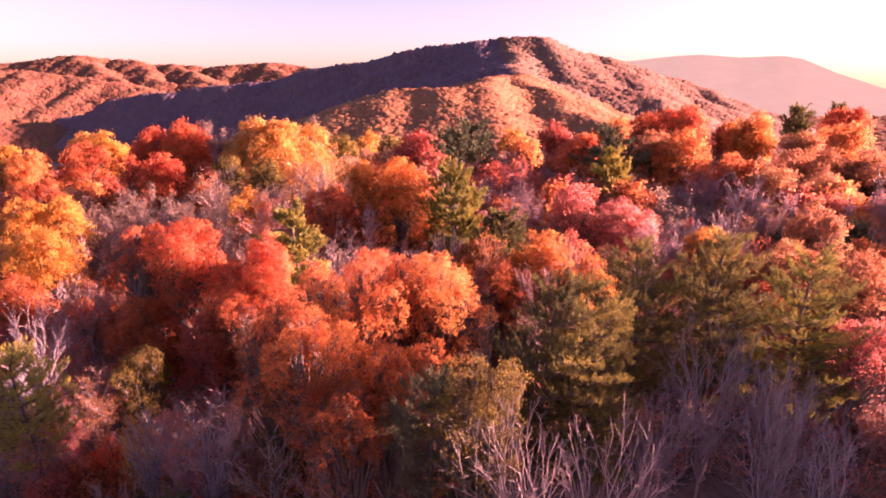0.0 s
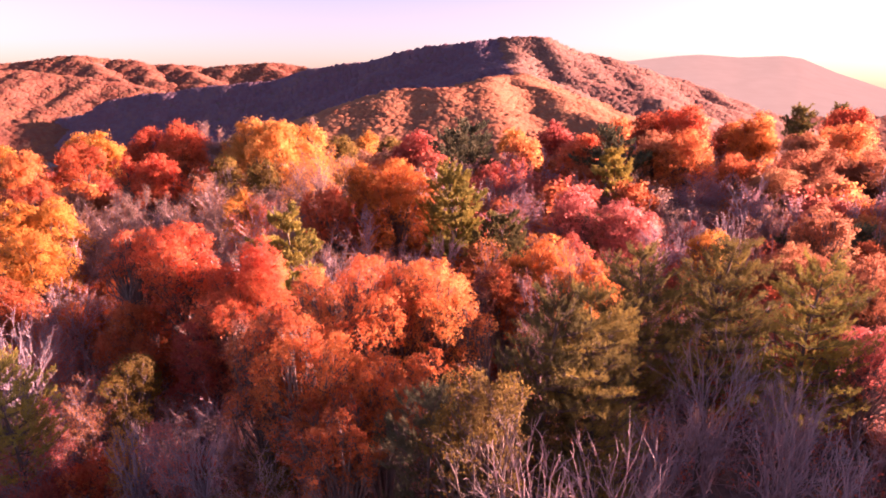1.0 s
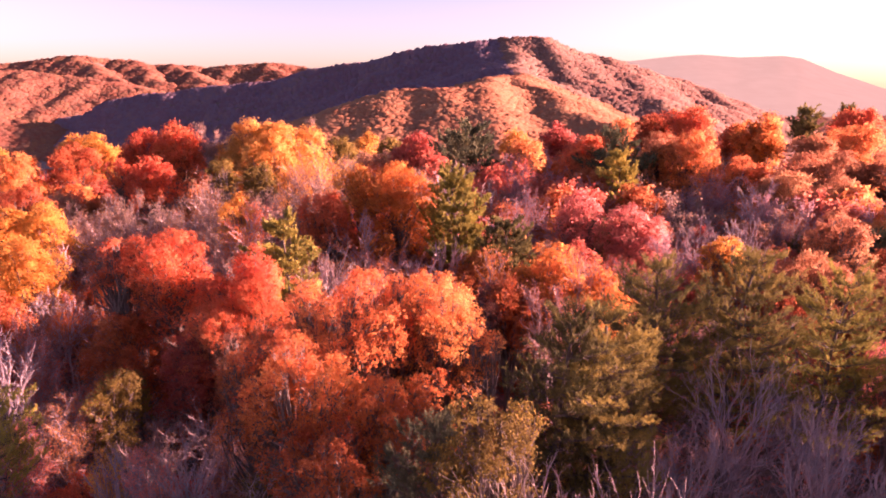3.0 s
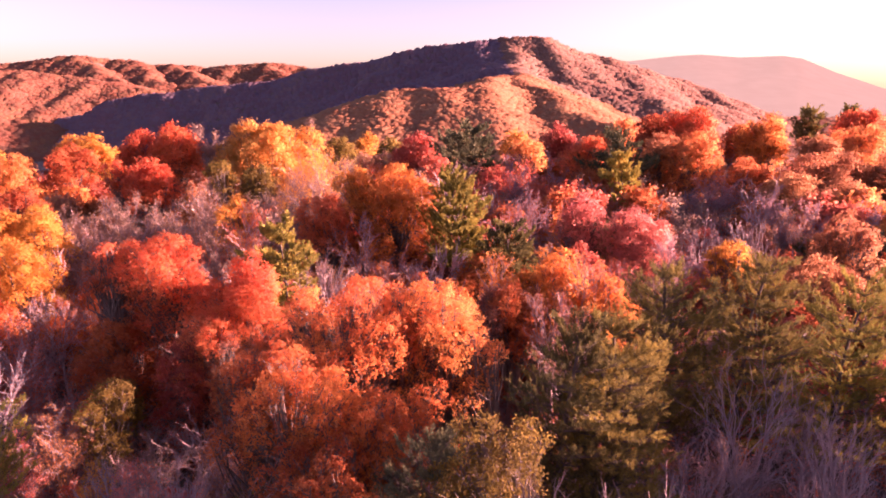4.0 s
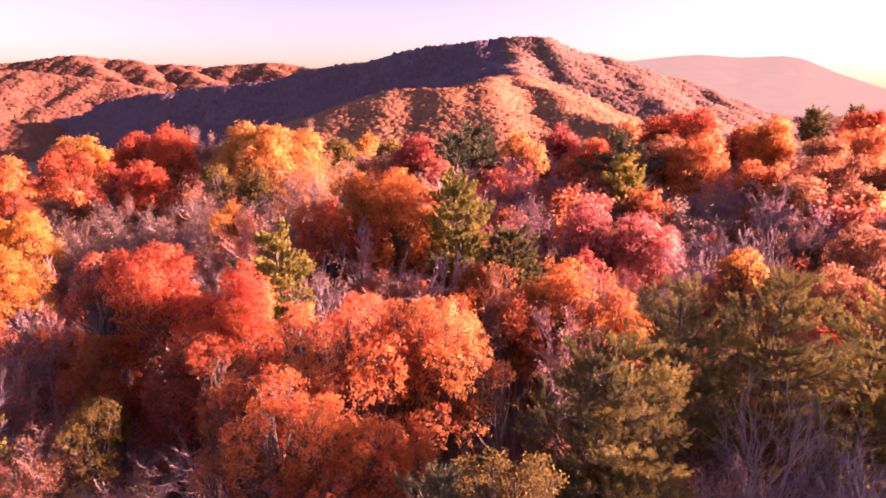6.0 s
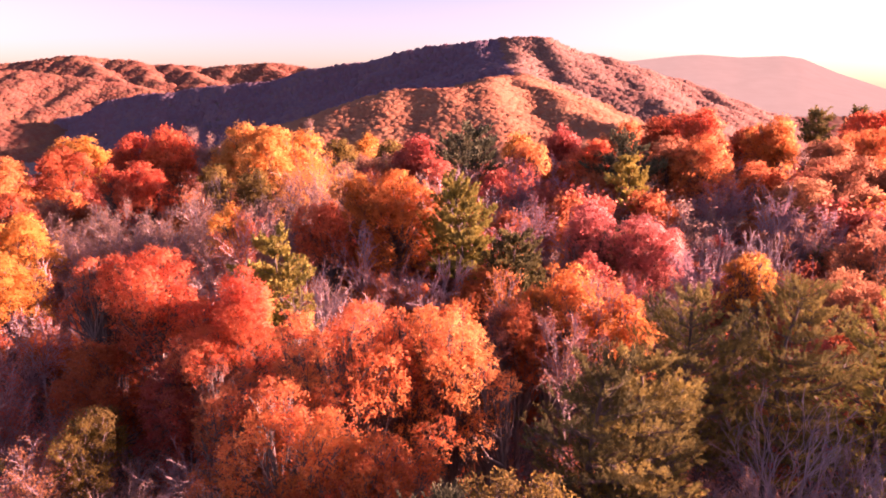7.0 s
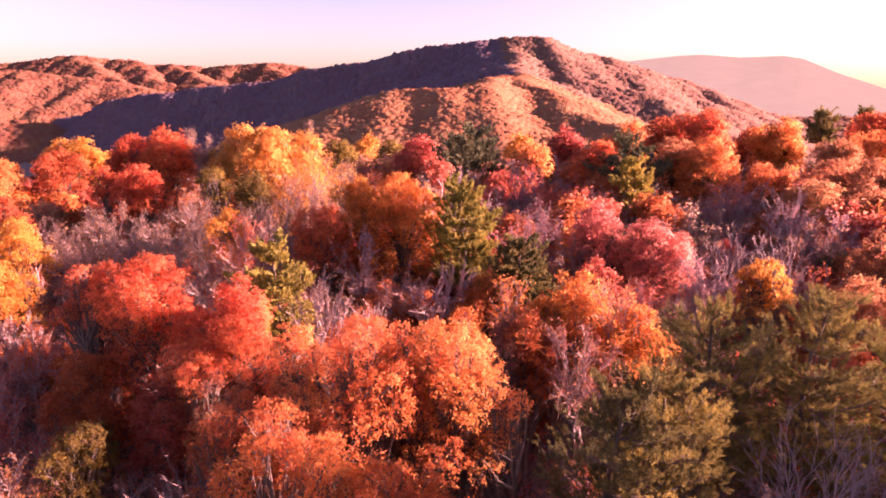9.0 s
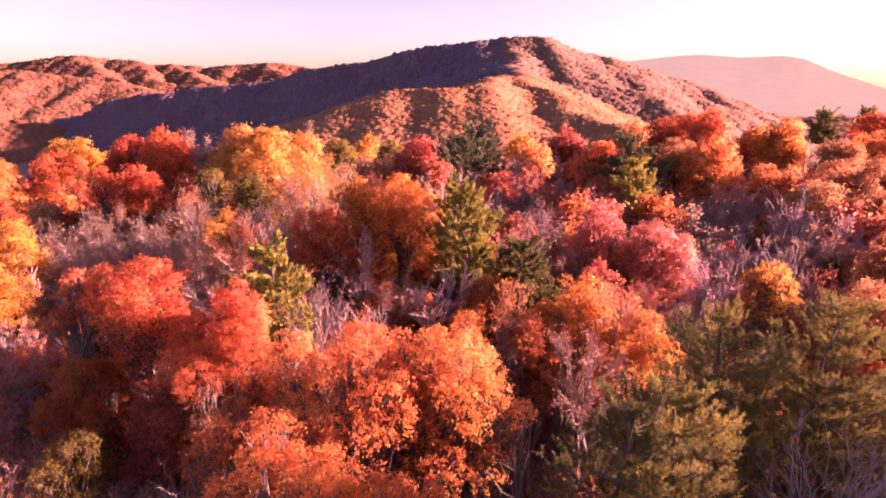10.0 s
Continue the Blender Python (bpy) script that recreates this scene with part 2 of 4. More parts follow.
def broadleaf(x, y, top, r, deep, palette, dist, seed=0, name="broadleaf_tree", group="autumn broadleaf trees", split=True):
    """A broad-crowned tree: trunk, forking limbs, a domed crown of leafy boughs with tufts of leaves on them."""
    rng = np.random.default_rng(seed)
    z0 = ground_height(x, y)
    high = max(top - z0, 2.5)
    r = r * 1.06
    deep = min(max(deep, r * 2.4), high * 0.88)
    word = WORDS[palette]
    ob = root(name, x, y, z0, r, f"broadleaf forest tree with a full crown of {word} leaves", "tree", group)
    spine = trunk_of(rng, ob, high * 0.72, 0.09 + high * 0.011)
    # the crown is made of a few rounded heads, each on a limb of its own, with leafy boughs all over them
    heads = 3 + int(rng.integers(0, 2)) + int(r * 0.5)
    n = np.arange(2 * heads)
    turn = n * 2.39996 + rng.uniform(-0.35, 0.35, 2 * heads) + rng.uniform(0, 6.28)
    low = n >= heads
    wide = r * rng.uniform(0.36, 0.58, 2 * heads)
    tall = np.minimum(wide * rng.uniform(1.0, 1.3, 2 * heads), deep * 0.4)
    reach = (r * rng.uniform(0.92, 1.12, 2 * heads) - wide) * np.where(low, 1.0, rng.uniform(0.7, 1.05, 2 * heads))
    crest_z = high - deep * np.where(low, rng.uniform(0.3, 0.52, 2 * heads), rng.uniform(0.02, 0.26, 2 * heads))
    crest_z[0], reach[0] = high, reach[0] * 0.35
    head = np.stack([np.cos(turn) * reach, np.sin(turn) * reach, crest_z - tall], 1)
    each = 8 + int(2 * r)
    k = np.tile(np.arange(each), 2 * heads)
    own = np.repeat(n, each)
    up = np.clip(1 - 1.75 * (k + 0.5) / each + rng.uniform(-0.15, 0.15, len(k)), -0.85, 0.97)
    a = k * 2.39996 + rng.uniform(-0.5, 0.5, len(k))
    size = wide[own] * rng.uniform(0.26, 0.5, len(k))
    flat = np.sqrt(1 - up * up)
    far = rng.uniform(0.78, 1.12, len(k))
    bough = head[own] + np.stack([np.cos(a) * flat, np.sin(a) * flat, up], 1) * far[:, None] * np.stack([wide[own] - size * 0.8, wide[own] - size * 0.8, tall[own] - size * 0.8], 1)
    bough[:, 2] = np.minimum(bough[:, 2], high - size * 0.8)
    heart = np.array((0, 0, high - deep * 0.5))
    fill = np.where(low[own], 0.6, 1.0) * np.where(up > -0.3, 1.0, 0.55)
    split = split and dist < 60
    limbs = [[] for _ in n]
    for i, b in enumerate(bough):
        start = spine[int(rng.integers(2, 6))][0]
        mid = start * 0.45 + b * 0.55 + rng.normal(0, 0.25, 3)
        wood = limbs[own[i]]
        wood.append((*start, *mid, 0.05 + 0.004 * high, 0.04))
        wood.append((*mid, *b, 0.04, 0.02))
        for _ in range(4 if dist < 60 else 1):
            tip = b + unit(rng.normal(0, 1, 3) + (0, 0, 0.4)) * size[i] * 0.95
            wood.append((*(mid * 0.3 + b * 0.7), *tip, 0.024, 0.008))
    if split:
        limb = [part("limb", mesh_of("limb", *tubes(wood, 5), BARK, True), ob) for wood in limbs]
    else:
        tagged(part("limbwork", mesh_of("limbwork", *tubes(sum(limbs, []), 5 if dist < 50 else 3), BARK, True), ob), kind="stuff")
    leaf = max(0.085, dist * 0.0027)
    area = float(np.sum(4 * np.pi * size ** 2 * fill))
    tufts = int(np.clip(area * 0.62 / max(leaf * 2.7, 0.30) ** 2 * 1.2, 60, 4200))
    which = rng.choice(len(bough), tufts, p=size ** 2 * fill / np.sum(size ** 2 * fill))
    out = unit(bough - head[own])[which]
    d = unit(rng.normal(0, 1, (tufts, 3)) + out * 0.55 + (0, 0, 0.3))
    tc = bough[which] + d * size[which, None] * rng.uniform(0.62, 1.1, (tufts, 1))
    per = 8
    lc = np.repeat(tc, per, 0) + rng.normal(0, leaf * 1.0, (tufts * per, 3)) * (1, 1, 0.75)
    ln = np.repeat(d, per, 0) * 0.9 + rng.normal(0, 0.75, (tufts * per, 3)) + (0, 0, 0.25)
    sz = leaf * rng.uniform(0.65, 1.3, tufts * per)
    verts, faces = blades(lc, ln, rng.normal(0, 1, (tufts * per, 3)), sz * 1.25, sz * 0.9)
    # leaves share the light of the bough and crown that they make up
    share = float(np.clip((dist - 10) / 50, 0.35, 1.0))
    whole = unit(unit(ln) * (1.25 - share) + np.repeat(d * 0.95 + unit(tc - heart) * 0.25, per, 0) * share)
    soft = np.repeat(whole, 3, 0)
    if not split:
        part("crown", mesh_of("crown", verts, faces[:, ::-1], LEAF[palette], True, soft), ob)
        return ob
    # near trees: the leaves of each limb are a bough of their own
    on = np.repeat(own[which], per)
    for i in n:
        take = np.repeat(on == i, 3)
        if take.any():
            tagged(part("bough", mesh_of("bough", verts[take], np.arange(take.sum()).reshape(-1, 3)[:, ::-1], LEAF[palette], True, soft[take]), limb[i], f"{word} leaves"), kind="stuff")
    return ob


def bare(x, y, top, r, deep, palette, dist, seed=0, leafy=0, name="bare_tree", group="bare trees"):
    """A leafless tree: several rising limbs that fork again and again into a fan of pale twigs."""
    rng = np.random.default_rng(seed)
    # from 24 to 40 m the bark takes the shade-coloured copy
    bark = SHADE_TINT_BARK if 24 < dist < 40 else PALE_BARK
    z0 = ground_height(x, y)
    high = max(top - z0, 3.0)
    ob = root(name, x, y, z0, r, f"half-bare forest tree with pale twigs and thin {WORDS[palette]} leaves" if leafy else "leafless forest tree with a fan of pale grey-pink twigs", "tree", group)
    fork = high * 0.3 if dist < 40 else max(high - max(deep, r * 1.6), high * 0.25)
    spine = trunk_of(rng, ob, fork, 0.06 + high * 0.006, mat=bark)
    limbs, twigs, ends = [], [], []
    near = dist < 40
    thin = 0.0055 + dist * 0.0002 if near else 0.009 + dist * 0.00025
    centre = np.array((0, 0, high - (high - fork) * 0.62))
    half = np.array((r, r, (high - fork) * 0.62))
    first, second, third = (22, 6, 4) if near else (9, 8, 4) if dist < 100 else (7, 5, 3)
    for i in range(first):
        a = i * 2.4 + rng.uniform(-0.5, 0.5)
        up = rng.uniform(0.28 if near else 0.15, 1.0)
        out = math.sqrt(max(0.05, 1 - up * up))
        goal = centre + half * (math.cos(a) * out, math.sin(a) * out, up) * rng.uniform(0.7, 0.92)
        limb = []
        pts = curve(rng, limb, spine[-1 - i % 3][0], (0, 0, 1), goal, 0.020 + 0.0028 * high, 0.007, 8)
        for k in range(second):
            p, w = pts[int(rng.integers(1, 7))]
            g2 = p + unit(w + unit(p - centre) * 0.5 + rng.normal(0, 0.45, 3) + (0, 0, 0.45)) * r * rng.uniform(0.35, 0.7)
            pts2 = curve(rng, twigs, p, w, g2, 0.006 + thin, thin, 4)
            for m in range(third):
                p3, w3 = pts2[int(rng.integers(0, 4))]
                g3 = p3 + unit(w3 + rng.normal(0, 0.45, 3) + (0, 0, 0.3)) * r * rng.uniform(0.14, 0.32)
                pts3 = curve(rng, twigs, p3, w3, g3, thin * 1.1, thin * 0.6, 2)
                ends += [g3, pts3[0][0]]
        if near:
            part("limb", mesh_of("limb", *tubes(limb, 6), bark, True), ob)
        else:
            limbs += limb
    if limbs:
        tagged(part("limbwork", mesh_of("limbwork", *tubes(limbs, 5 if dist < 50 else 3), bark, True), ob), kind="stuff")
    tagged(part("twig_spray", mesh_of("twig_spray", *tubes(twigs, 3), bark), ob), kind="stuff")
    if leafy:
        leaf = max(0.085, dist * 0.0019)
        c = np.repeat(np.array(ends), leafy, 0)
        c = c + rng.normal(0, max(leaf * 1.1, r * 0.07), c.shape)
        sz = leaf * rng.uniform(0.7, 1.3, len(c))
        part("crown", mesh_of("crown", *blades(c, rng.normal(0, 1, c.shape) + (0, 0, 0.4), rng.normal(0, 1, c.shape), sz * 1.2, sz * 0.9), LEAF[palette]), ob)
    return ob


def half_bare(x, y, top, r, deep, palette, dist, seed=0):
    return bare(x, y, top, r, deep, palette, dist, seed, 5 if dist < 45 else 6, "half_bare_tree", "half-bare trees")


def pine(x, y, top, r, deep, palette, dist, seed=0, name="pine_tree", group="pine trees"):
    """A pine: straight trunk, tiers of spreading branches, each a spray of upturned needle plumes."""
    rng = np.random.default_rng(seed)
    z0 = ground_height(x, y)
    high = max(top - z0, 3.0)
    r = r * 1.1
    deep = min(max(deep, r * 2.3), high * 0.88)
    ob = root(name, x, y, z0, r, f"pine with tiers of {WORDS[palette]} needles on a straight trunk", "tree", group)
    spine = trunk_of(rng, ob, high * 0.97, 0.06 + high * 0.007, 0.01, DARK_BARK)
    limbs, tips, ways, sizes = [], [], [], []
    plume = max(0.36, dist * 0.011)
    tiers = int(np.clip(deep / max(0.85, plume * 1.5), 5, 13))
    for i in range(tiers):
        f = (i + rng.uniform(0.1, 0.6)) / tiers
        z = high - deep * f - 0.15
        lean = np.array(spine[-1][0]) * (z / high)
        span = r * min(1.0, 0.34 + 1.35 * f ** 0.85) * (1.0 if f < 0.6 else 0.82)
        turn = rng.uniform(0, 2 * np.pi)
        arms = int(rng.integers(4, 7)) + (1 if f > 0.3 else 0)
        for k in range(arms):
            a = turn + 2 * np.pi * k / arms + rng.uniform(-0.4, 0.4)
            long = span * rng.uniform(0.55, 1.18)
            w = (math.cos(a), math.sin(a), rng.uniform(-0.02, 0.2) + 0.6 * (1 - f) ** 2)
            pts = branch(rng, limbs, (lean[0], lean[1], z), w, long, 0.022 + 0.007 * long, 0.010, 5, 0.09, 0.06)
            for j, (p, v, rad) in enumerate(pts):
                side = unit(np.cross(v, (0, 0, 1)))
                wide = long * (0.08, 0.24, 0.40, 0.36, 0.16)[j]
                for m in range(max(1, int(wide * 2 / (plume * 0.40)))):
                    g = rng.uniform(-1, 1)
                    at = p + side * g * wide + v * rng.uniform(-0.1, 0.1) * long + (0, 0, rng.uniform(-0.02, 0.10) * long * (1 - 0.5 * abs(g)))
                    tips.append(at)
                    ways.append(unit(v * 0.55 + side * g * 0.55 + rng.normal(0, 0.2, 3) + (0, 0, 0.62)))
                    sizes.append(plume * rng.uniform(0.7, 1.25))
                    if dist < 60 and abs(g) > 0.3:
                        limbs.append((*(p - v * 0.1 * long), *at, 0.012, 0.006))
    for k in range(5):
        tips.append(np.array(spine[-1][0]) + (0, 0, 0.30 - 0.2 * k))
        ways.append(unit(np.array((rng.normal(0, 0.25), rng.normal(0, 0.25), 1.0))))
        sizes.append(plume)
    tagged(part("limbwork", mesh_of("limbwork", *tubes(limbs, 4 if dist < 60 else 3), DARK_BARK, True), ob), kind="stuff")
    tips, ways, sizes = np.array(tips), np.array(ways), np.array(sizes)
    per = 30 if dist < 45 else 28 if dist < 100 else 16
    n = len(tips) * per
    axis = np.repeat(ways, per, 0)
    size = np.repeat(sizes, per)
    along = rng.uniform(-0.25, 0.8, n)
    way = unit(axis * 0.9 + unit(rng.normal(0, 1, (n, 3))) * (0.85 - 0.4 * along[:, None]))
    long = size * rng.uniform(0.34, 0.6, n)
    at = np.repeat(tips, per, 0) + axis * (along * size)[:, None] + way * long[:, None] * 0.35
    spin = rng.normal(0, 1, (n, 3))
    verts, faces = blades(at, np.cross(way, spin), np.cross(np.cross(way, spin), way), long * 1.15, long * (0.15 if dist < 45 else 0.35))
    part("crown", mesh_of("crown", verts, faces, LEAF[palette]), ob)
    return ob


# ---- the land ----


def smooth(a, b, v):
    t = np.clip((v - a) / (b - a), 0, 1)
    return t * t * (3 - 2 * t)


def waves(x, y):
    """Gullies and humps of the slopes, about -1 to 1."""
    return (np.sin(x * 0.021 + 1.3 * np.sin(y * 0.008)) * 0.5 + np.sin(x * 0.047 + y * 0.013 + 1.7) * 0.3 + np.sin(y * 0.031 - x * 0.017 + 0.6) * 0.3 + np.sin(x * 0.11 + y * 0.09) * 0.12)


# ridge lines: east, north, height
MAIN = [(-1276, 1560, -131), (-1116, 1530, -97), (-1007, 1500, -76), (-908, 1480, -55), (-824, 1460, -44), (-804, 1455, -29), (-777, 1450, -15), (-704, 1440, -2), (-633, 1430, 4), (-562, 1420, 16), (-451, 1400, 24), (-369, 1380, 31), (-328, 1370, 43), (-274, 1350, 53), (-221, 1330, 60), (-158, 1310, 67), (-97, 1290, 84), (-39, 1280, 96), (18, 1270, 100), (74, 1260, 106), (112, 1250, 111), (157, 1250, 113), (185, 1250, 111), (226, 1255, 95), (255, 1260, 85), (292, 1270, 82), (335, 1280, 71), (368, 1290, 60), (431, 1300, 44), (491, 1300, 31), (536, 1290, 14), (577, 1270, -5), (599, 1240, -21), (621, 1200, -38)]
MAIN_RIB = [(157, 1250, 113), (190, 1200, 78), (224, 1150, 50), (263, 1090, 30), (303, 1020, 15), (327, 950, -7), (341, 900, -23)]
SPUR = [(135, 1250, 111), (126, 1130, 75), (119, 1030, 51), (104, 950, 37), (72, 880, 30), (42, 830, 23), (11, 800, 17), (-29, 800, 17), (-62, 812, 15), (-96, 830, 8), (-127, 845, -5), (-155, 860, -26)]
SPUR_RIB = [(107, 955, 39), (120, 880, 26), (143, 820, 10), (157, 760, -4), (172, 700, -18)]
LEFT_FRONT = [(-1455, 1800, 70), (-1278, 1800, 61), (-1213, 1800, 59), (-1117, 1800, 48), (-1015, 1790, 37), (-910, 1770, 22), (-801, 1740, 3), (-723, 1700, -16)]
LEFT = [(-1798, 2300, 85), (-1630, 2300, 92), (-1503, 2300, 104), (-1397, 2300, 120), (-1314, 2300, 120), (-1238, 2310, 109), (-1149, 2320, 107), (-1093, 2330, 91), (-1007, 2300, 90), (-920, 2290, 86), (-869, 2290, 78), (-799, 2300, 88), (-694, 2300, 94), (-611, 2300, 96), (-531, 2310, 85), (-471, 2320, 73), (-351, 2350, 37)]
LEFT_RIBS = [[(-1355, 2300, 120), (-1224, 2170, 89), (-1119, 2060, 57), (-1016, 1950, 26)], [(-1007, 2300, 90), (-897, 2180, 68), (-820, 2080, 48), (-743, 1980, 26)], [(-1149, 2320, 107), (-1053, 2200, 80), (-995, 2100, 52), (-891, 1980, 23)], [(-653, 2300, 96), (-581, 2180, 68), (-513, 2060, 41)]]
RIDGE = [(424, 26.0), (964, 137.8), (1179, 169.0), (1501, 203.4), (1645, 210.3), (1899, 193.1), (2169, 203.4), (2298, 186.2), (2530, 99.6), (2869, -2.2), (3375, -98.3)]


def crest(line, x):
    xs, zs = np.array(line).T
    return np.interp(x, xs, zs)


def ridge(line, x, y, slope, rough):
    """The land that falls away to both sides of a ridge line, cut by gullies."""
    best = np.full(np.broadcast(x, y).shape, -1e6)
    x, y = x + 9 * np.sin(y * 0.043 + 0.8) + 5 * np.sin(y * 0.11), y + 8 * np.sin(x * 0.037) + 5 * np.sin(x * 0.09 + 2)
    for (ax, ay, az), (bx, by, bz) in zip(line, line[1:]):
        dx, dy = bx - ax, by - ay
        t = np.clip(((x - ax) * dx + (y - ay) * dy) / (dx * dx + dy * dy), 0, 1)
        d = np.hypot(x - ax - t * dx, y - ay - t * dy)
        drop = slope * (np.sqrt(d * d + 144) - 12)
        best = np.maximum(best, az + t * (bz - az) - drop + rough * waves(x, y) * np.clip(d / 120, 0, 1))
    return best


def near_land(x, y):
    base = 0.03 * np.clip(x, -160, 160) + 0.5 * np.sin(x * 0.06) * np.sin(y * 0.05 + 1)
    # unseen rise added beside the wood, on its sunward side, to shade its trees
    base = base + 13 * smooth(8, 40, x - 0.78 * y) * smooth(38, 62, y)
    return base - (100 + 75 * smooth(0, -450, x)) * smooth(140, 400, np.hypot(x, y))


def slopes(x, y):
    """The heights that each of the hills would have here."""
    return {
        "valley": near_land(x, y),
        "spur": np.maximum(ridge(SPUR[3:], x, y, 0.36, 4), ridge(SPUR_RIB, x, y, 0.4, 4)),
        "mountain": np.maximum.reduce([ridge(MAIN[:22], x, y, 0.75, 7), ridge(MAIN[21:], x, y, 0.42, 6), ridge(MAIN_RIB, x, y, 0.4, 5), ridge(SPUR[:4], x, y, 0.46, 5)]),
        "front_hill": ridge(LEFT_FRONT, x, y, 0.3, 7),
        "hill": np.maximum.reduce([ridge(LEFT, x, y, 0.42, 8)] + [ridge(r, x, y, 0.4, 6) for r in LEFT_RIBS]),
    }


def land(x, y):
    x, y = np.asarray(x, float), np.asarray(y, float)
    if x.ndim == 0 and y < 330:
        return near_land(x, y)
    return np.maximum.reduce(list(slopes(x, y).values()))


def ground_height(x, y):
    return float(land(x, y))


def build_ground():
    """One sheet round the viewer out to the horizon, finer ahead."""
    az = np.radians(np.concatenate([np.arange(-46, 46.01, 0.3), np.arange(51, 314, 5.0)]))
    rr = np.concatenate([[0.0], np.geomspace(4, 400, 46), np.arange(415, 2500, 16.0), np.geomspace(2600, 4900, 8)])
    a, r = np.meshgrid(az, rr)
    x, y = np.sin(a) * r, np.cos(a) * r
    v = np.stack([x, y, land(x, y)], -1).reshape(-1, 3)
    n, m = len(rr), len(az)
    i, j = np.meshgrid(np.arange(n - 1), np.arange(m), indexing="ij")
    k = (j + 1) % m
    faces = np.stack([i * m + j, (i + 1) * m + j, (i + 1) * m + k, i * m + k], -1).reshape(-1, 4)
    return tagged(new("ground", mesh_of("ground", v, faces[:, ::-1], SOIL, True)), "forest floor of brown leaf litter rolling into wooded hills", "ground", kind="structure")


ground = build_ground()


def far_forest(name, label, where, x0, x1, y0, y1, step, seed, size, mat):
    """The woods on a far slope: rounded, uneven crowns that close up into a canopy."""
    rng = np.random.default_rng(seed)
    gx, gy = np.meshgrid(np.arange(x0, x1, step), np.arange(y0, y1, step))
    gx = gx + 0.5 * step * (np.arange(len(gy)) % 2)[:, None]
    x, y = gx.ravel() + rng.uniform(-0.4, 0.4, gx.size) * step, gy.ravel() + rng.uniform(-0.4, 0.4, gx.size) * step
    keep = np.abs(x) < 0.84 * y
    x, y = x[keep], y[keep]
    all_hills = slopes(x, y)
    z = np.maximum.reduce(list(all_hills.values()))
    keep = all_hills[where] >= z - 0.01
    x, y, z = x[keep], y[keep], z[keep]
    n = len(x)
    r = size * rng.uniform(0.6, 1.25, n) * (0.85 + 0.3 * rng.random(n))
    tone = np.clip(rng.uniform(0, 1, n) * 0.55 + 0.45 * (0.5 + 0.5 * np.sin(x * 0.023 + 2 * np.sin(y * 0.017)) * np.sin(y * 0.03 + x * 0.011)) + rng.normal(0, 0.07, n), 0, 1)
    mid = np.stack([x, y, z + 2.0 + r * rng.uniform(0.0, 0.5, n)], -1)
    # a dome of three rings and a top, each corner pushed in or out
    ring = [(0, 0, 1.0)]
    for k, (count, up) in enumerate(((5, 0.78), (7, 0.2), (7, -0.35))):
        ring += [(math.cos(2 * math.pi * (i + 0.5 * k) / count) * math.sqrt(1 - up * up), math.sin(2 * math.pi * (i + 0.5 * k) / count) * math.sqrt(1 - up * up), up) for i in range(count)]
    faces = [(0, 1 + i, 1 + (i + 1) % 5) for i in range(5)]
    faces += [(1 + i, 6 + i, 6 + i + 1) for i in range(5)] + [(1 + i, 6 + i + 1, 1 + (i + 1) % 5) for i in range(5)]
    faces += [(1, 11, 12), (1, 12, 6)]
    for i in range(7):
        j = (i + 1) % 7
        faces += [(6 + i, 13 + i, 6 + j), (13 + i, 13 + j, 6 + j)]
    ring, faces = np.array(ring), np.array(faces)
    turn = rng.uniform(0, 2 * np.pi, n)
    cs, sn = np.cos(turn)[:, None], np.sin(turn)[:, None]
    d = np.stack([ring[:, 0] * cs - ring[:, 1] * sn, ring[:, 0] * sn + ring[:, 1] * cs, np.broadcast_to(ring[:, 2], (n, len(ring)))], -1)
    push = rng.uniform(0.7, 1.25, (n, len(ring), 1))
    shape = np.where(ring[:, 2:3] < 0, (1.1, 1.1, 3.2), (1.1, 1.1, 0.62))
    verts = mid[:, None] + d * r[:, None, None] * push * shape
    # the crowns close up, so each shares the light of the slope that it stands on
    px, py = mid[:, 0], mid[:, 1]
    lie = unit(np.stack([land(px - 12, py) - land(px + 12, py), land(px, py - 12) - land(px, py + 12), np.full(n, 24.0)], -1))
    soft = unit(lie[:, None] + d * 0.3 + rng.normal(0, 0.1, d.shape))
    me = mesh_of(name, verts.reshape(-1, 3), (np.arange(n)[:, None, None] * len(ring) + faces[None]).reshape(-1, 3), mat, True, soft.reshape(-1, 3))
    att = me.attributes.new("tint", "FLOAT", "POINT")
    att.data.foreach_set("value", np.repeat(tone, len(ring)).astype(np.float32))
    return tagged(new(name, me), label, "forest", kind="stuff")


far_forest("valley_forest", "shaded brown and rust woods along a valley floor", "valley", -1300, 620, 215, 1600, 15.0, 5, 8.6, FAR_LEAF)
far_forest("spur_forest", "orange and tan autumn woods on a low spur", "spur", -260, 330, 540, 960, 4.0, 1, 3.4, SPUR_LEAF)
# the mountain splits at east 112 into sun-tinted and shade-tinted canopy
far_forest("mountain_flank_forest", "woods on a mountain's flank, coloured tan and rust for the sun on them", "mountain", 112, 760, 800, 1340, 6.4, 7, 4.5, SUN_TINT_LEAF)
far_forest("mountain_forest", "woods covering a rounded mountain, coloured mauve and brown for its shade", "mountain", -1260, 112, 800, 1570, 6.6, 2, 4.6, SHADE_TINT_LEAF)
far_forest("lowland_forest", "hazy pink-brown woods on low ground before the ridge", "valley", 420, 1750, 800, 2200, 19.0, 6, 11.0, FAR_LEAF)
far_forest("front_hill_forest", "pinkish red autumn woods on a sunlit hillside", "front_hill", -1560, -520, 1250, 1840, 7.8, 3, 5.4, FAR_LEAF)
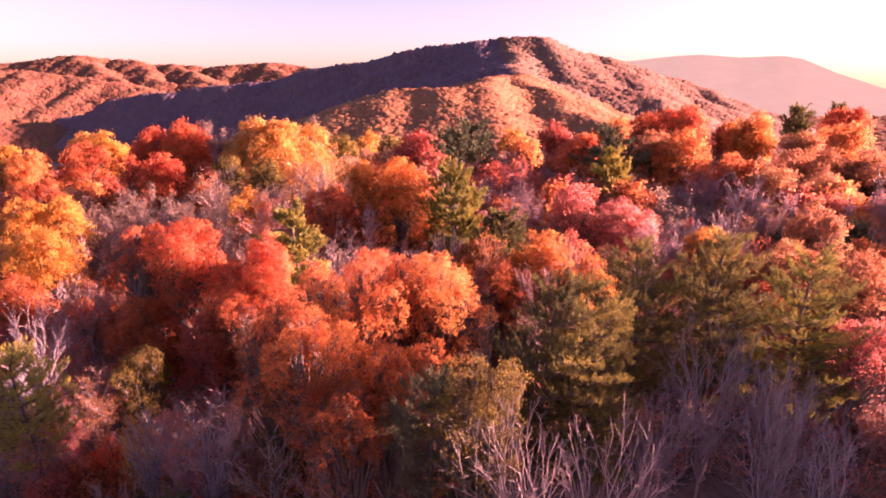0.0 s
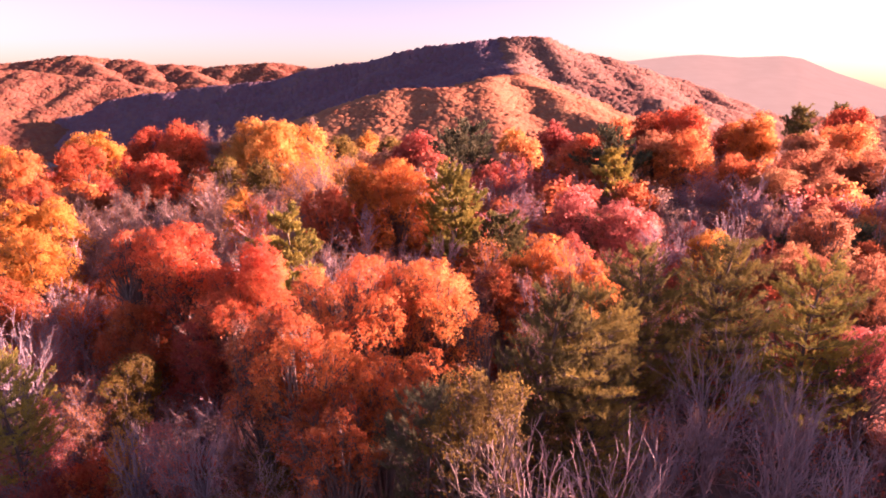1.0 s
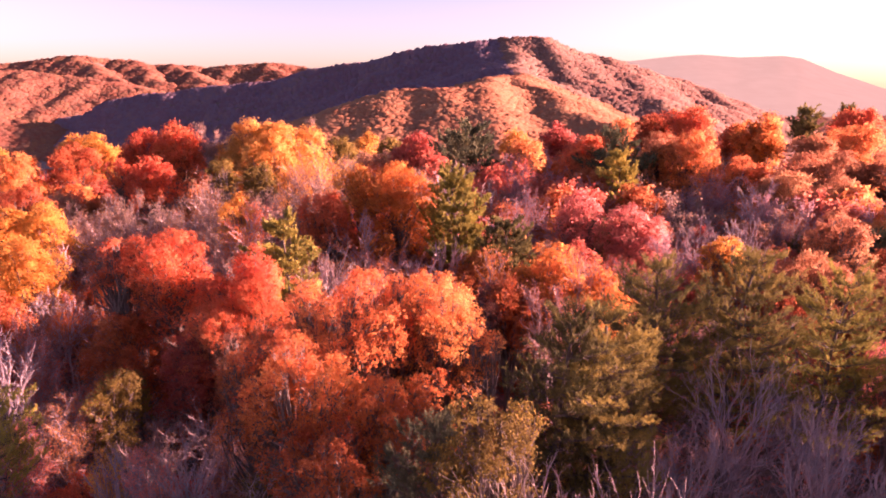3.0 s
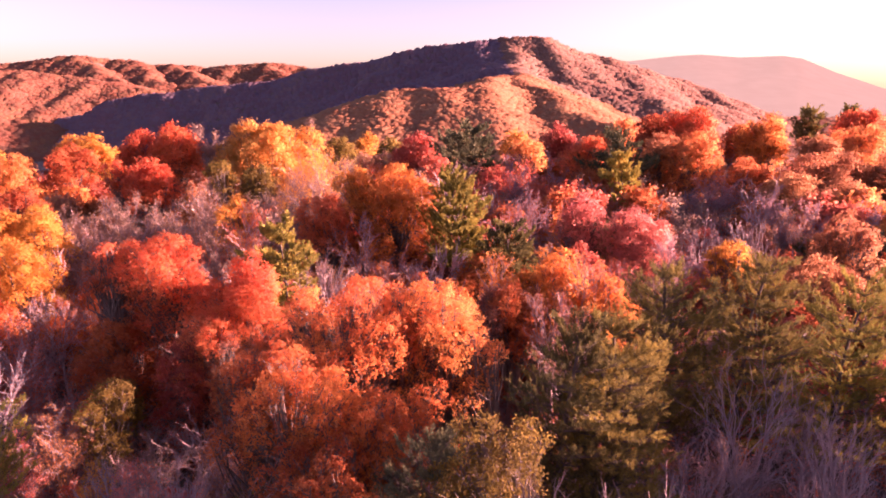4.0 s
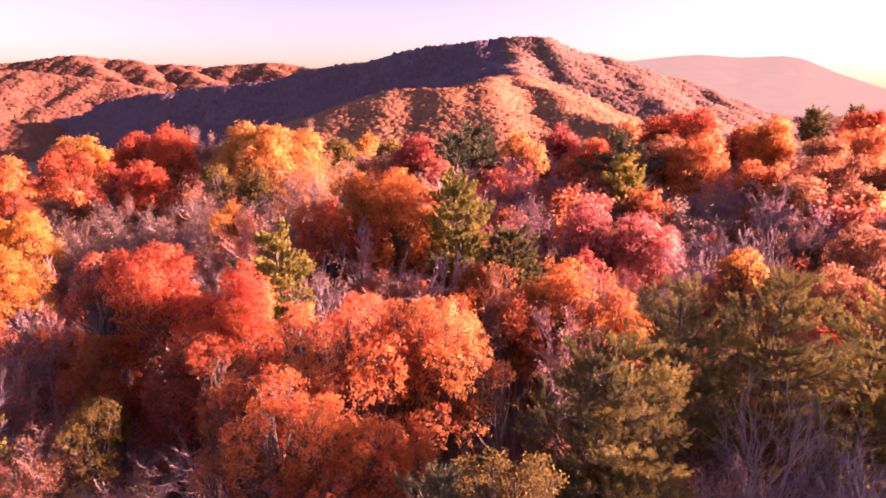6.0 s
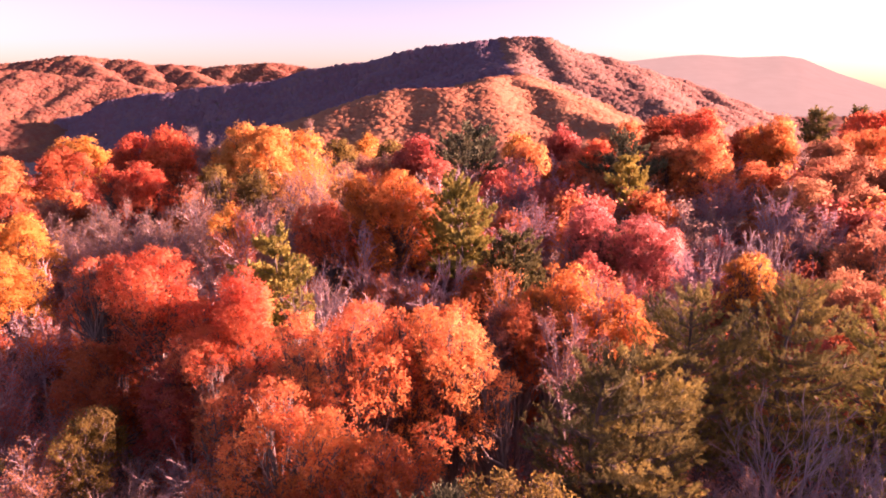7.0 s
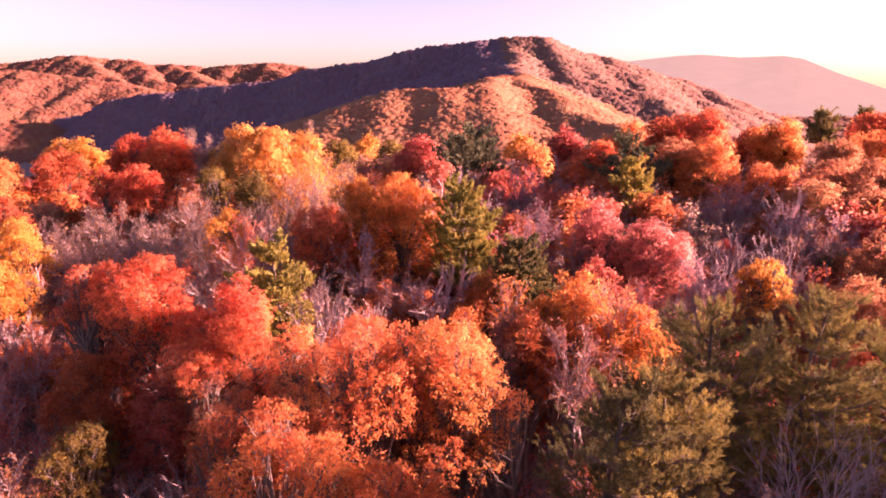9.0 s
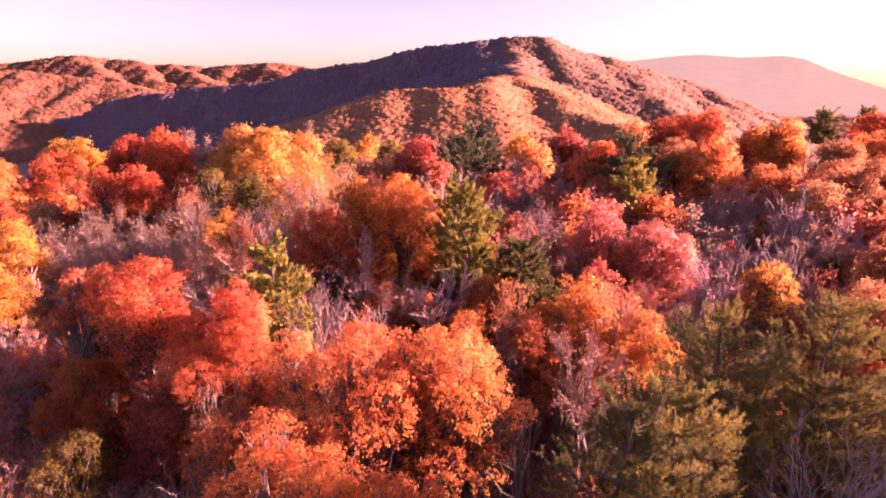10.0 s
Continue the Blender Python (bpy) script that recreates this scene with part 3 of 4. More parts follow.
far_forest("hill_forest", "rust-red autumn woods on distant rolling hills", "hill", -1900, -250, 1800, 2360, 9.6, 4, 6.8, FAR_LEAF)


def build_far_ridge():
    """The ridge beyond everything; its haze is a pale glow in the material."""
    xs = np.arange(RIDGE[0][0], RIDGE[-1][0] + 1, 25.0)
    ts = np.linspace(0, 1, 24)
    x, t = np.meshgrid(xs, ts)
    z = crest(RIDGE, x)
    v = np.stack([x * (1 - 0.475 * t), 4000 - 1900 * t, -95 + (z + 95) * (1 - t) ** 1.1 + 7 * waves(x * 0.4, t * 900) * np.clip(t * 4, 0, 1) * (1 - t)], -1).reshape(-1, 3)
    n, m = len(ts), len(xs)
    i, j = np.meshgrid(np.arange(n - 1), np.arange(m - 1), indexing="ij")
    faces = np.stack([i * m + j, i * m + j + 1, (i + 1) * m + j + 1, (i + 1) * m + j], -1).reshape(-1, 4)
    return tagged(new("backdrop", mesh_of("far_ridge", v, faces[:, ::-1], HAZE_GLOW, True)), "distant wooded ridge, its pale pink haze painted as a glow", "backdrop", kind="structure")


HAZE_GLOW, _nodes, _links = material("far_woods_haze_glow")
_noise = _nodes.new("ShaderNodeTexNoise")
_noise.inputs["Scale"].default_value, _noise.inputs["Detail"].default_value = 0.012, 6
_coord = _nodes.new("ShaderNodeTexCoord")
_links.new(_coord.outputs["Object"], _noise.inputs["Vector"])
# pale pink emission stands in for the haze before the ridge
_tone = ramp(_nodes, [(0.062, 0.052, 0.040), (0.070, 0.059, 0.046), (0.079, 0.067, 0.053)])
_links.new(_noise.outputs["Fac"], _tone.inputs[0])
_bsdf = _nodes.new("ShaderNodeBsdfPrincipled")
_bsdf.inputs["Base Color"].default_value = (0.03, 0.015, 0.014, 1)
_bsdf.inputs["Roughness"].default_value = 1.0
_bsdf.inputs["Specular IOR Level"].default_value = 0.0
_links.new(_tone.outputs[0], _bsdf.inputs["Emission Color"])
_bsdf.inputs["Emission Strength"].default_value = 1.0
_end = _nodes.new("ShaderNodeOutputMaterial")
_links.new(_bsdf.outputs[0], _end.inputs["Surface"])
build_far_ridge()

# ---- the trees that can be told apart: east, north, top, crown radius, crown depth, colour, distance ----
bare(3.2, 20.1, 15.1, 2.5, 5.2, "twig", 22, seed=11)
bare(6.8, 21.0, 14.9, 2.8, 5.6, "twig", 23, seed=12)
bare(14.7, 30.1, 14.5, 3.45, 8.5, "twig", 32, seed=13)
bare(15.9, 25.5, 14.0, 2.3, 5.7, "twig", 27, seed=14)
bare(17.6, 23.5, 13.6, 1.47, 4.3, "twig", 26, seed=15)
bare(11.6, 27.4, 11.8, 2.6, 5.2, "twig", 30, seed=211)
bare(19.4, 29.2, 11.2, 2.4, 5.2, "twig", 33, seed=212)
bare(20.6, 33.4, 10.6, 2.0, 5.2, "twig", 36, seed=213)
pine(7.8, 27.4, 16.4, 3.09, 11.0, "gold_pine", 28, seed=16)
pine(5.2, 29.0, 16.6, 2.92, 11.0, "gold_pine", 30, seed=17)
broadleaf(1.5, 22.7, 15.0, 2.3, 9.5, "olive", 24, seed=18)
pine(-0.6, 22.8, 13.5, 2.29, 4.3, "green_pine", 25, seed=19)
broadleaf(-0.3, 32.9, 16.7, 2.97, 10.0, "orange", 33, seed=20)
broadleaf(-2.2, 33.0, 16.6, 2.11, 5.3, "salmon", 34, seed=21)
broadleaf(-4.5, 31.9, 17.2, 2.87, 6.4, "salmon", 32, seed=22)
broadleaf(-6.5, 28.8, 15.2, 3.20, 8.4, "amber", 30, seed=23)
broadleaf(-9.8, 30.9, 14.1, 2.36, 6.8, "rust", 32, seed=24)
broadleaf(-4.8, 25.3, 13.0, 2.53, 4.8, "rust", 27, seed=25)
broadleaf(-2.9, 27.2, 13.9, 2.55, 4.8, "amber", 29, seed=26)
broadleaf(-21.0, 47.2, 15.6, 3.94, 9.4, "red", 47, seed=27)
broadleaf(-14.3, 44.0, 15.0, 3.34, 8.4, "red", 45, seed=28)
broadleaf(-24.8, 47.0, 15.1, 2.09, 7.5, "red", 48, seed=29)
broadleaf(-23.0, 43.3, 10.3, 3.52, 6.7, "rust", 45, seed=30)
broadleaf(-17.2, 41.6, 9.5, 3.41, 6.5, "crimson", 44, seed=31)
broadleaf(-15.1, 41.6, 12.0, 2.70, 6.8, "red", 43, seed=32)
broadleaf(-7.4, 34.9, 15.6, 1.69, 4.5, "salmon", 36, seed=33)
broadleaf(1.5, 32.0, 15.0, 1.73, 7.5, "orange", 33, seed=34)
half_bare(-7.8, 41.5, 15.5, 2.9, 6.0, "tan", 44, seed=35)
pine(-12.5, 50.0, 15.3, 2.9, 8.4, "lime_pine", 50, seed=36)
broadleaf(-5.2, 69.2, 17.9, 5.28, 12.0, "honey", 68, seed=37)
broadleaf(-9.6, 70.3, 17.4, 3.03, 10.1, "honey", 69, seed=38)
broadleaf(-12.7, 66.9, 15.0, 3.33, 6.9, "red", 67, seed=39)
pine(2.6, 66.5, 16.4, 3.95, 8.2, "lime_pine", 66, seed=40)
half_bare(9.3, 74.0, 13.0, 3.84, 7.3, "twig", 74, seed=41)
bare(14.0, 71.1, 13.2, 3.33, 6.7, "twig", 71, seed=42)
pine(6.4, 60.5, 12.9, 3.4, 6.0, "gold_pine", 63, seed=43)
broadleaf(15.7, 70.4, 14.5, 3.07, 5.8, "pink", 70, seed=44)
broadleaf(21.8, 68.9, 13.1, 4.16, 7.9, "pink", 69, seed=45)
pine(28.9, 97.2, 15.6, 2.6, 9.0, "lime_pine", 95, seed=46)
broadleaf(7.4, 44.4, 15.3, 2.9, 5.2, "honey", 45, seed=47)
broadleaf(4.6, 42.3, 13.6, 2.5, 5.2, "rust", 43, seed=201)
broadleaf(10.6, 42.0, 14.0, 2.6, 5.2, "honey", 43, seed=202)
half_bare(6.6, 38.8, 14.0, 2.6, 5.2, "brown", 40, seed=203)
half_bare(4.0, 45.1, 15.0, 2.01, 5.3, "amber", 46, seed=48)
half_bare(9.4, 42.4, 15.2, 2.03, 4.5, "orange", 43, seed=49)
pine(12.1, 35.6, 16.5, 3.25, 10.5, "gold_pine", 36, seed=50)
half_bare(19.3, 52.2, 13.8, 1.99, 4.4, "twig", 53, seed=51)
pine(16.1, 33.6, 17.3, 2.9, 10.5, "gold_pine", 34, seed=52)
broadleaf(24.2, 52.7, 13.6, 2.34, 4.5, "gold", 54, seed=53)
pine(22.2, 35.3, 15.2, 3.41, 10.5, "lime_pine", 36, seed=54)
broadleaf(35.9, 55.7, 15.4, 2.91, 5.5, "peach", 56, seed=55)
broadleaf(30.4, 50.5, 12.9, 3.31, 6.3, "peach", 51, seed=56)
broadleaf(32.5, 44.0, 13.6, 2.72, 5.2, "peach", 45, seed=57)
broadleaf(27.1, 35.0, 12.0, 2.11, 6.5, "pink", 37, seed=58)
bare(26.0, 62.9, 14.5, 2.76, 7.9, "twig", 63, seed=59)
bare(29.1, 59.3, 15.0, 2.79, 6.8, "twig", 59, seed=60)
broadleaf(-42.8, 64.9, 14.3, 3.38, 8.8, "gold", 65, seed=61)
broadleaf(-45.8, 62.9, 14.2, 2.95, 8.5, "gold", 63, seed=62)
broadleaf(-41.1, 58.8, 12.1, 3.84, 7.3, "gold", 59, seed=63)
broadleaf(-49.0, 72.4, 15.0, 2.85, 5.4, "rust", 72, seed=64)
half_bare(-42.6, 70.1, 13.4, 3.07, 9.5, "tan", 70, seed=65)
half_bare(-36.7, 65.0, 12.1, 2.74, 7.5, "tan", 66, seed=66)
half_bare(-37.3, 73.0, 13.8, 3.04, 8.4, "tan", 73, seed=67)
half_bare(-33.4, 72.2, 14.0, 3.00, 8.3, "tan", 72, seed=68)
half_bare(-30.7, 78.1, 14.9, 3.39, 8.9, "tan", 77, seed=69)
half_bare(-31.1, 48.8, 11.1, 2.63, 6.3, "rust", 50, seed=70)
bare(-26.9, 36.2, 12.8, 2.56, 4.9, "twig", 38, seed=71)
pine(-24.4, 31.6, 11.0, 2.8, 5.5, "lime_pine", 33, seed=72)
broadleaf(-21.1, 37.7, 8.6, 2.3, 5.5, "olive", 40, seed=73)
half_bare(-23.5, 35.6, 7.7, 2.02, 4.8, "peach", 39, seed=74)
broadleaf(-20.4, 31.8, 5.0, 2.69, 5.1, "red", 37, seed=75)
broadleaf(-16.3, 31.8, 4.4, 1.50, 2.9, "red", 36, seed=76)
half_bare(-22.5, 31.8, 4.4, 1.50, 2.9, "crimson", 36, seed=77)
bare(-15.8, 38.5, 6.7, 3.24, 7.3, "twig", 41, seed=78)
half_bare(-12.5, 34.4, 6.8, 1.97, 4.7, "brown", 38, seed=79)
half_bare(-24.4, 31.5, 6.1, 2.19, 4.2, "crimson", 35, seed=80)
half_bare(-9.3, 27.6, 8.6, 2.3, 4.7, "olive", 41, seed=81)
half_bare(-5.5, 25.2, 10.7, 2.04, 3.9, "brown", 28, seed=82)
bare(-30.0, 38.1, 6.5, 2.16, 4.3, "twig", 41, seed=83)
broadleaf(-42.7, 100.4, 20.5, 4.25, 9.1, "red", 97, seed=84)
broadleaf(-48.2, 101.0, 19.5, 3.88, 8.2, "red", 98, seed=85)
broadleaf(-42.2, 90.0, 16.6, 4.14, 7.9, "red", 88, seed=86)
broadleaf(-47.7, 91.2, 15.9, 2.34, 5.6, "red", 90, seed=87)
broadleaf(-68.3, 113.3, 15.8, 4.84, 9.2, "rust", 111, seed=88)
broadleaf(-68.5, 123.8, 16.9, 4.78, 9.1, "gold", 121, seed=89)
broadleaf(-74.3, 125.4, 16.9, 3.57, 6.8, "gold", 122, seed=90)
broadleaf(-74.5, 107.4, 15.1, 4.61, 8.8, "orange", 105, seed=91)
broadleaf(-80.4, 110.2, 15.4, 4.05, 7.7, "gold", 108, seed=92)
broadleaf(-30.9, 100.0, 21.1, 5.82, 12.0, "straw", 96, seed=93)
broadleaf(-25.0, 99.0, 20.7, 5.96, 11.9, "straw", 95, seed=94)
half_bare(-20.8, 96.1, 18.4, 4.8, 9.8, "straw", 94, seed=95)
half_bare(-36.1, 172.1, 17.9, 2.79, 12.2, "tan", 167, seed=96)
half_bare(-37.7, 101.9, 20.4, 3.09, 7.2, "tan", 99, seed=97)
broadleaf(-31.5, 88.7, 16.0, 2.2, 6.4, "olive", 87, seed=98)
broadleaf(-24.7, 83.8, 16.2, 2.42, 6.0, "olive", 83, seed=99)
broadleaf(-22.5, 67.6, 14.6, 2.67, 5.1, "gold", 68, seed=100)
half_bare(-19.0, 84.0, 15.7, 3.62, 7.8, "tan", 83, seed=101)
half_bare(-13.3, 81.1, 15.5, 3.34, 7.5, "tan", 80, seed=102)
broadleaf(-27.1, 220.8, 9.9, 4.50, 11.3, "gold", 216, seed=103)
broadleaf(-30.7, 183.9, 11.1, 4.88, 9.4, "olive", 180, seed=104)
broadleaf(-17.8, 202.3, 9.6, 5.36, 10.3, "olive", 198, seed=105)
broadleaf(-6.3, 138.8, 16.3, 5.63, 10.7, "crimson", 135, seed=106)
pine(7.1, 148.7, 14.9, 7.4, 15.2, "green_pine", 146, seed=107)
pine(0.1, 129.1, 15.5, 4.95, 10.5, "green_pine", 126, seed=108)
broadleaf(17.1, 152.1, 15.6, 3.71, 7.1, "gold", 148, seed=109)
broadleaf(17.5, 128.7, 15.6, 3.41, 6.6, "orange", 126, seed=110)
half_bare(12.7, 111.5, 13.9, 3.66, 10.3, "twig", 110, seed=111)
half_bare(18.3, 110.8, 14.4, 4.09, 10.2, "twig", 109, seed=112)
broadleaf(25.9, 139.0, 17.9, 4.78, 9.1, "crimson", 135, seed=113)
broadleaf(26.0, 113.5, 17.4, 3.92, 7.5, "red", 111, seed=114)
pine(31.9, 110.7, 17.0, 5.8, 12.7, "green_pine", 111, seed=115)
broadleaf(43.4, 153.4, 18.5, 5.57, 10.6, "orange", 148, seed=116)
broadleaf(48.8, 144.2, 19.6, 4.94, 9.4, "rust", 140, seed=117)
broadleaf(53.8, 136.6, 21.9, 5.48, 10.4, "red", 131, seed=118)
broadleaf(42.4, 105.8, 18.9, 5.13, 11.8, "orange", 103, seed=119)
broadleaf(39.3, 110.9, 18.2, 4.05, 10.1, "peach", 108, seed=120)
broadleaf(62.2, 122.2, 20.7, 5.16, 9.8, "honey", 118, seed=121)
broadleaf(60.9, 129.6, 18.5, 3.94, 7.9, "rust", 126, seed=122)
pine(86.4, 148.4, 19.7, 3.0, 5.5, "gold_pine", 143, seed=123)
pine(96.7, 152.0, 19.8, 2.8, 5.5, "gold_pine", 147, seed=124)
broadleaf(91.9, 138.3, 21.2, 5.55, 10.5, "red", 133, seed=125)
broadleaf(76.6, 115.3, 19.4, 5.12, 9.7, "orange", 112, seed=126)
broadleaf(63.5, 106.2, 17.9, 4.31, 8.6, "peach", 104, seed=127)
broadleaf(59.2, 94.0, 16.5, 5.55, 10.5, "peach", 92, seed=128)
broadleaf(48.9, 87.5, 14.4, 4.05, 8.1, "peach", 86, seed=129)
broadleaf(53.5, 82.8, 14.0, 4.27, 8.1, "peach", 82, seed=130)
broadleaf(66.9, 93.6, 16.5, 4.02, 8.6, "peach", 92, seed=131)
broadleaf(48.4, 98.8, 15.2, 3.65, 9.1, "rust", 97, seed=132)
half_bare(41.3, 95.8, 13.8, 4.43, 9.8, "twig", 94, seed=133)
half_bare(41.8, 79.5, 12.8, 3.71, 9.1, "twig", 79, seed=134)
half_bare(52.6, 72.5, 14.7, 3.75, 9.0, "twig", 72, seed=135)
half_bare(44.8, 74.5, 12.2, 3.11, 7.0, "twig", 75, seed=136)
broadleaf(-1.6, 118.6, 13.1, 3.17, 8.5, "crimson", 117, seed=137)
broadleaf(3.1, 41.8, 13.2, 1.80, 4.1, "brown", 43, seed=138)
broadleaf(-13.9, 40.1, 10.8, 1.76, 4.0, "brown", 42, seed=139)
half_bare(-4.8, 58.3, 11.2, 2.79, 5.6, "brown", 59, seed=140)
bare(0.3, 58.5, 12.3, 2.60, 6.2, "twig", 59, seed=141)
bare(-2.1, 56.4, 11.7, 2.16, 5.4, "twig", 58, seed=142)
half_bare(-19.3, 62.0, 14.5, 2.72, 5.8, "rust", 62, seed=143)
half_bare(-40.0, 60.5, 10.0, 2.07, 5.8, "tan", 62, seed=144)
broadleaf(-26.6, 94.3, 18.7, 4.21, 9.6, "straw", 92, seed=145)
half_bare(-23.8, 89.4, 16.9, 5.28, 10.0, "straw", 87, seed=146)
half_bare(-17.2, 89.9, 16.4, 4.23, 8.3, "straw", 88, seed=147)
half_bare(-29.8, 67.9, 12.0, 3.14, 7.1, "tan", 68, seed=148)
half_bare(-14.6, 28.6, 9.8, 1.48, 3.0, "pink", 32, seed=149)
bare(-12.2, 27.8, 11.1, 2.36, 4.5, "twig", 30, seed=150)
half_bare(-18.4, 31.2, 7.7, 1.16, 2.2, "gold", 35, seed=151)
bare(-16.6, 29.5, 9.8, 1.52, 3.4, "twig", 32, seed=152)
half_bare(-21.4, 71.5, 14.5, 3.56, 8.9, "tan", 71, seed=153)
half_bare(-16.3, 68.3, 13.4, 3.28, 7.8, "tan", 68, seed=154)
bare(42.4, 82.0, 14.8, 4.05, 9.3, "twig", 81, seed=155)
half_bare(-24.9, 34.4, 7.2, 1.65, 3.1, "pink", 38, seed=156)
half_bare(-32.1, 73.8, 12.7, 3.54, 8.5, "tan", 74, seed=157)
half_bare(-26.5, 72.2, 13.9, 3.45, 8.3, "tan", 72, seed=158)
half_bare(-20.8, 60.5, 12.7, 2.81, 7.0, "tan", 61, seed=159)
half_bare(-33.2, 67.0, 12.2, 3.09, 7.7, "tan", 68, seed=160)
half_bare(-41.1, 74.9, 13.4, 3.42, 8.6, "tan", 75, seed=161)
bare(-8.9, 64.5, 13.4, 2.84, 6.8, "twig", 65, seed=162)

# ---- brush on the forest floor ----
def build_brush():
    """Low bushes under the trees: thin stems that fan out, and withered leaves on them."""
    rng = np.random.default_rng(31)
    n = 5200
    y = rng.uniform(10, 105, n)
    x = rng.uniform(-1, 1, n) * (0.9 * y + 6)
    clear = (x < 3) | (x > 24) | (y > 33)
    x, y = x[clear], y[clear]
    n = len(x)
    z = land(x, y)
    high = rng.uniform(1.2, 3.6, n)
    foot = np.repeat(np.stack([x, y, z], -1), 9, 0)
    way = unit(rng.normal(0, 0.45, (n * 9, 3)) + (0, 0, 1))
    tip = foot + way * (np.repeat(high, 9) * rng.uniform(0.6, 1.1, n * 9))[:, None]
    thick = 0.008 + foot[:, 1:2] * 0.00022
    twigs = np.concatenate([foot, tip, thick * 1.4, thick * 0.6], 1)
    tagged(new("brush", mesh_of("brush", *tubes(twigs, 3), PALE_BARK)), "leafless mauve-brown brush under the trees", "brush", kind="stuff")
    at = np.repeat(foot * 0.3 + tip * 0.7, 3, 0) + rng.normal(0, 0.35, (n * 27, 3))
    size = 0.09 + at[:, 1] * 0.0032
    for name, label, palette, pick in (("brown_brush_leaves", "withered brown leaves on the brush", "twig", 0), ("red_brush_leaves", "dull red leaves on the brush", "crimson", 1), ("olive_brush_leaves", "olive-yellow leaves on the brush", "brown", 2)):
        take = np.repeat(np.arange(n) % 5 % 3 == pick, 27)
        c = at[take]
        tagged(new(name, mesh_of(name, *blades(c, rng.normal(0, 1, c.shape) + (0, 0, 0.5), rng.normal(0, 1, c.shape), size[take] * 1.2, size[take]), LEAF[palette])), label, "brush", kind="stuff")


build_brush()

# unseen tall trees added at the wood's sunward side to shade the bare thicket
for n, (x, y) in enumerate(((33.0, 24.0), (35.0, 27.5), (36.5, 31.0))):
    broadleaf(x, y, ground_height(x, y) + 17.0 + n % 3, 3.9, 9.0, ("rust", "brown", "amber")[n % 3], 60, seed=700 + n)


# ---- the forest between them: a few models of each kind, set out at random ----
def join_trees(name, label, placed):
    """Far trees, too many to tell apart, as one mesh: copies of the models' parts at their places."""
    mats, verts, normals, loops, sizes, index, off = [], [], [], [], [], [], 0
    for model, m in placed:
        for o in model.children:
            if o.name.startswith("limbwork") and model.name.startswith(("broad", "pine", "half")):
                continue
            me = o.data
            co = np.empty(len(me.vertices) * 3, np.float32)
            me.vertices.foreach_get("co", co)
            fa = np.empty(len(me.loops), np.int32)
            me.loops.foreach_get("vertex_index", fa)
            mm = np.array(m)
            verts.append(co.reshape(-1, 3) @ mm[:3, :3].T + mm[:3, 3])
            no = np.empty(len(me.vertices) * 3, np.float32)
            if "custom_normal" in me.attributes:
                me.attributes["custom_normal"].data.foreach_get("vector", no)
            else:
                me.vertices.foreach_get("normal", no)
            normals.append(unit(no.reshape(-1, 3) @ mm[:3, :3].T))
            loops.append(fa + off)
            sizes.append(np.full(len(me.polygons), len(fa) // len(me.polygons), np.int32))
            off += len(me.vertices)
            if me.materials[0] not in mats:
                mats.append(me.materials[0])
            index.append(np.full(len(me.polygons), mats.index(me.materials[0]), np.int32))
    verts, loops, sizes = np.concatenate(verts).astype(np.float32), np.concatenate(loops), np.concatenate(sizes)
    me = bpy.data.meshes.new(name)
    me.vertices.add(len(verts))
    me.vertices.foreach_set("co", verts.ravel())
    me.loops.add(len(loops))
    me.loops.foreach_set("vertex_index", loops)
    me.polygons.add(len(sizes))
    me.polygons.foreach_set("loop_start", np.concatenate([[0], np.cumsum(sizes)[:-1]]).astype(np.int32))
    for mat in mats:
        me.materials.append(mat)
    me.polygons.foreach_set("material_index", np.concatenate(index))
    me.update(calc_edges=True)
    soft = me.attributes.new("custom_normal", "FLOAT_VECTOR", "POINT")
    soft.data.foreach_set("vector", np.concatenate(normals).astype(np.float32).ravel())
    return tagged(new(name, me), label, "forest", kind="stuff")


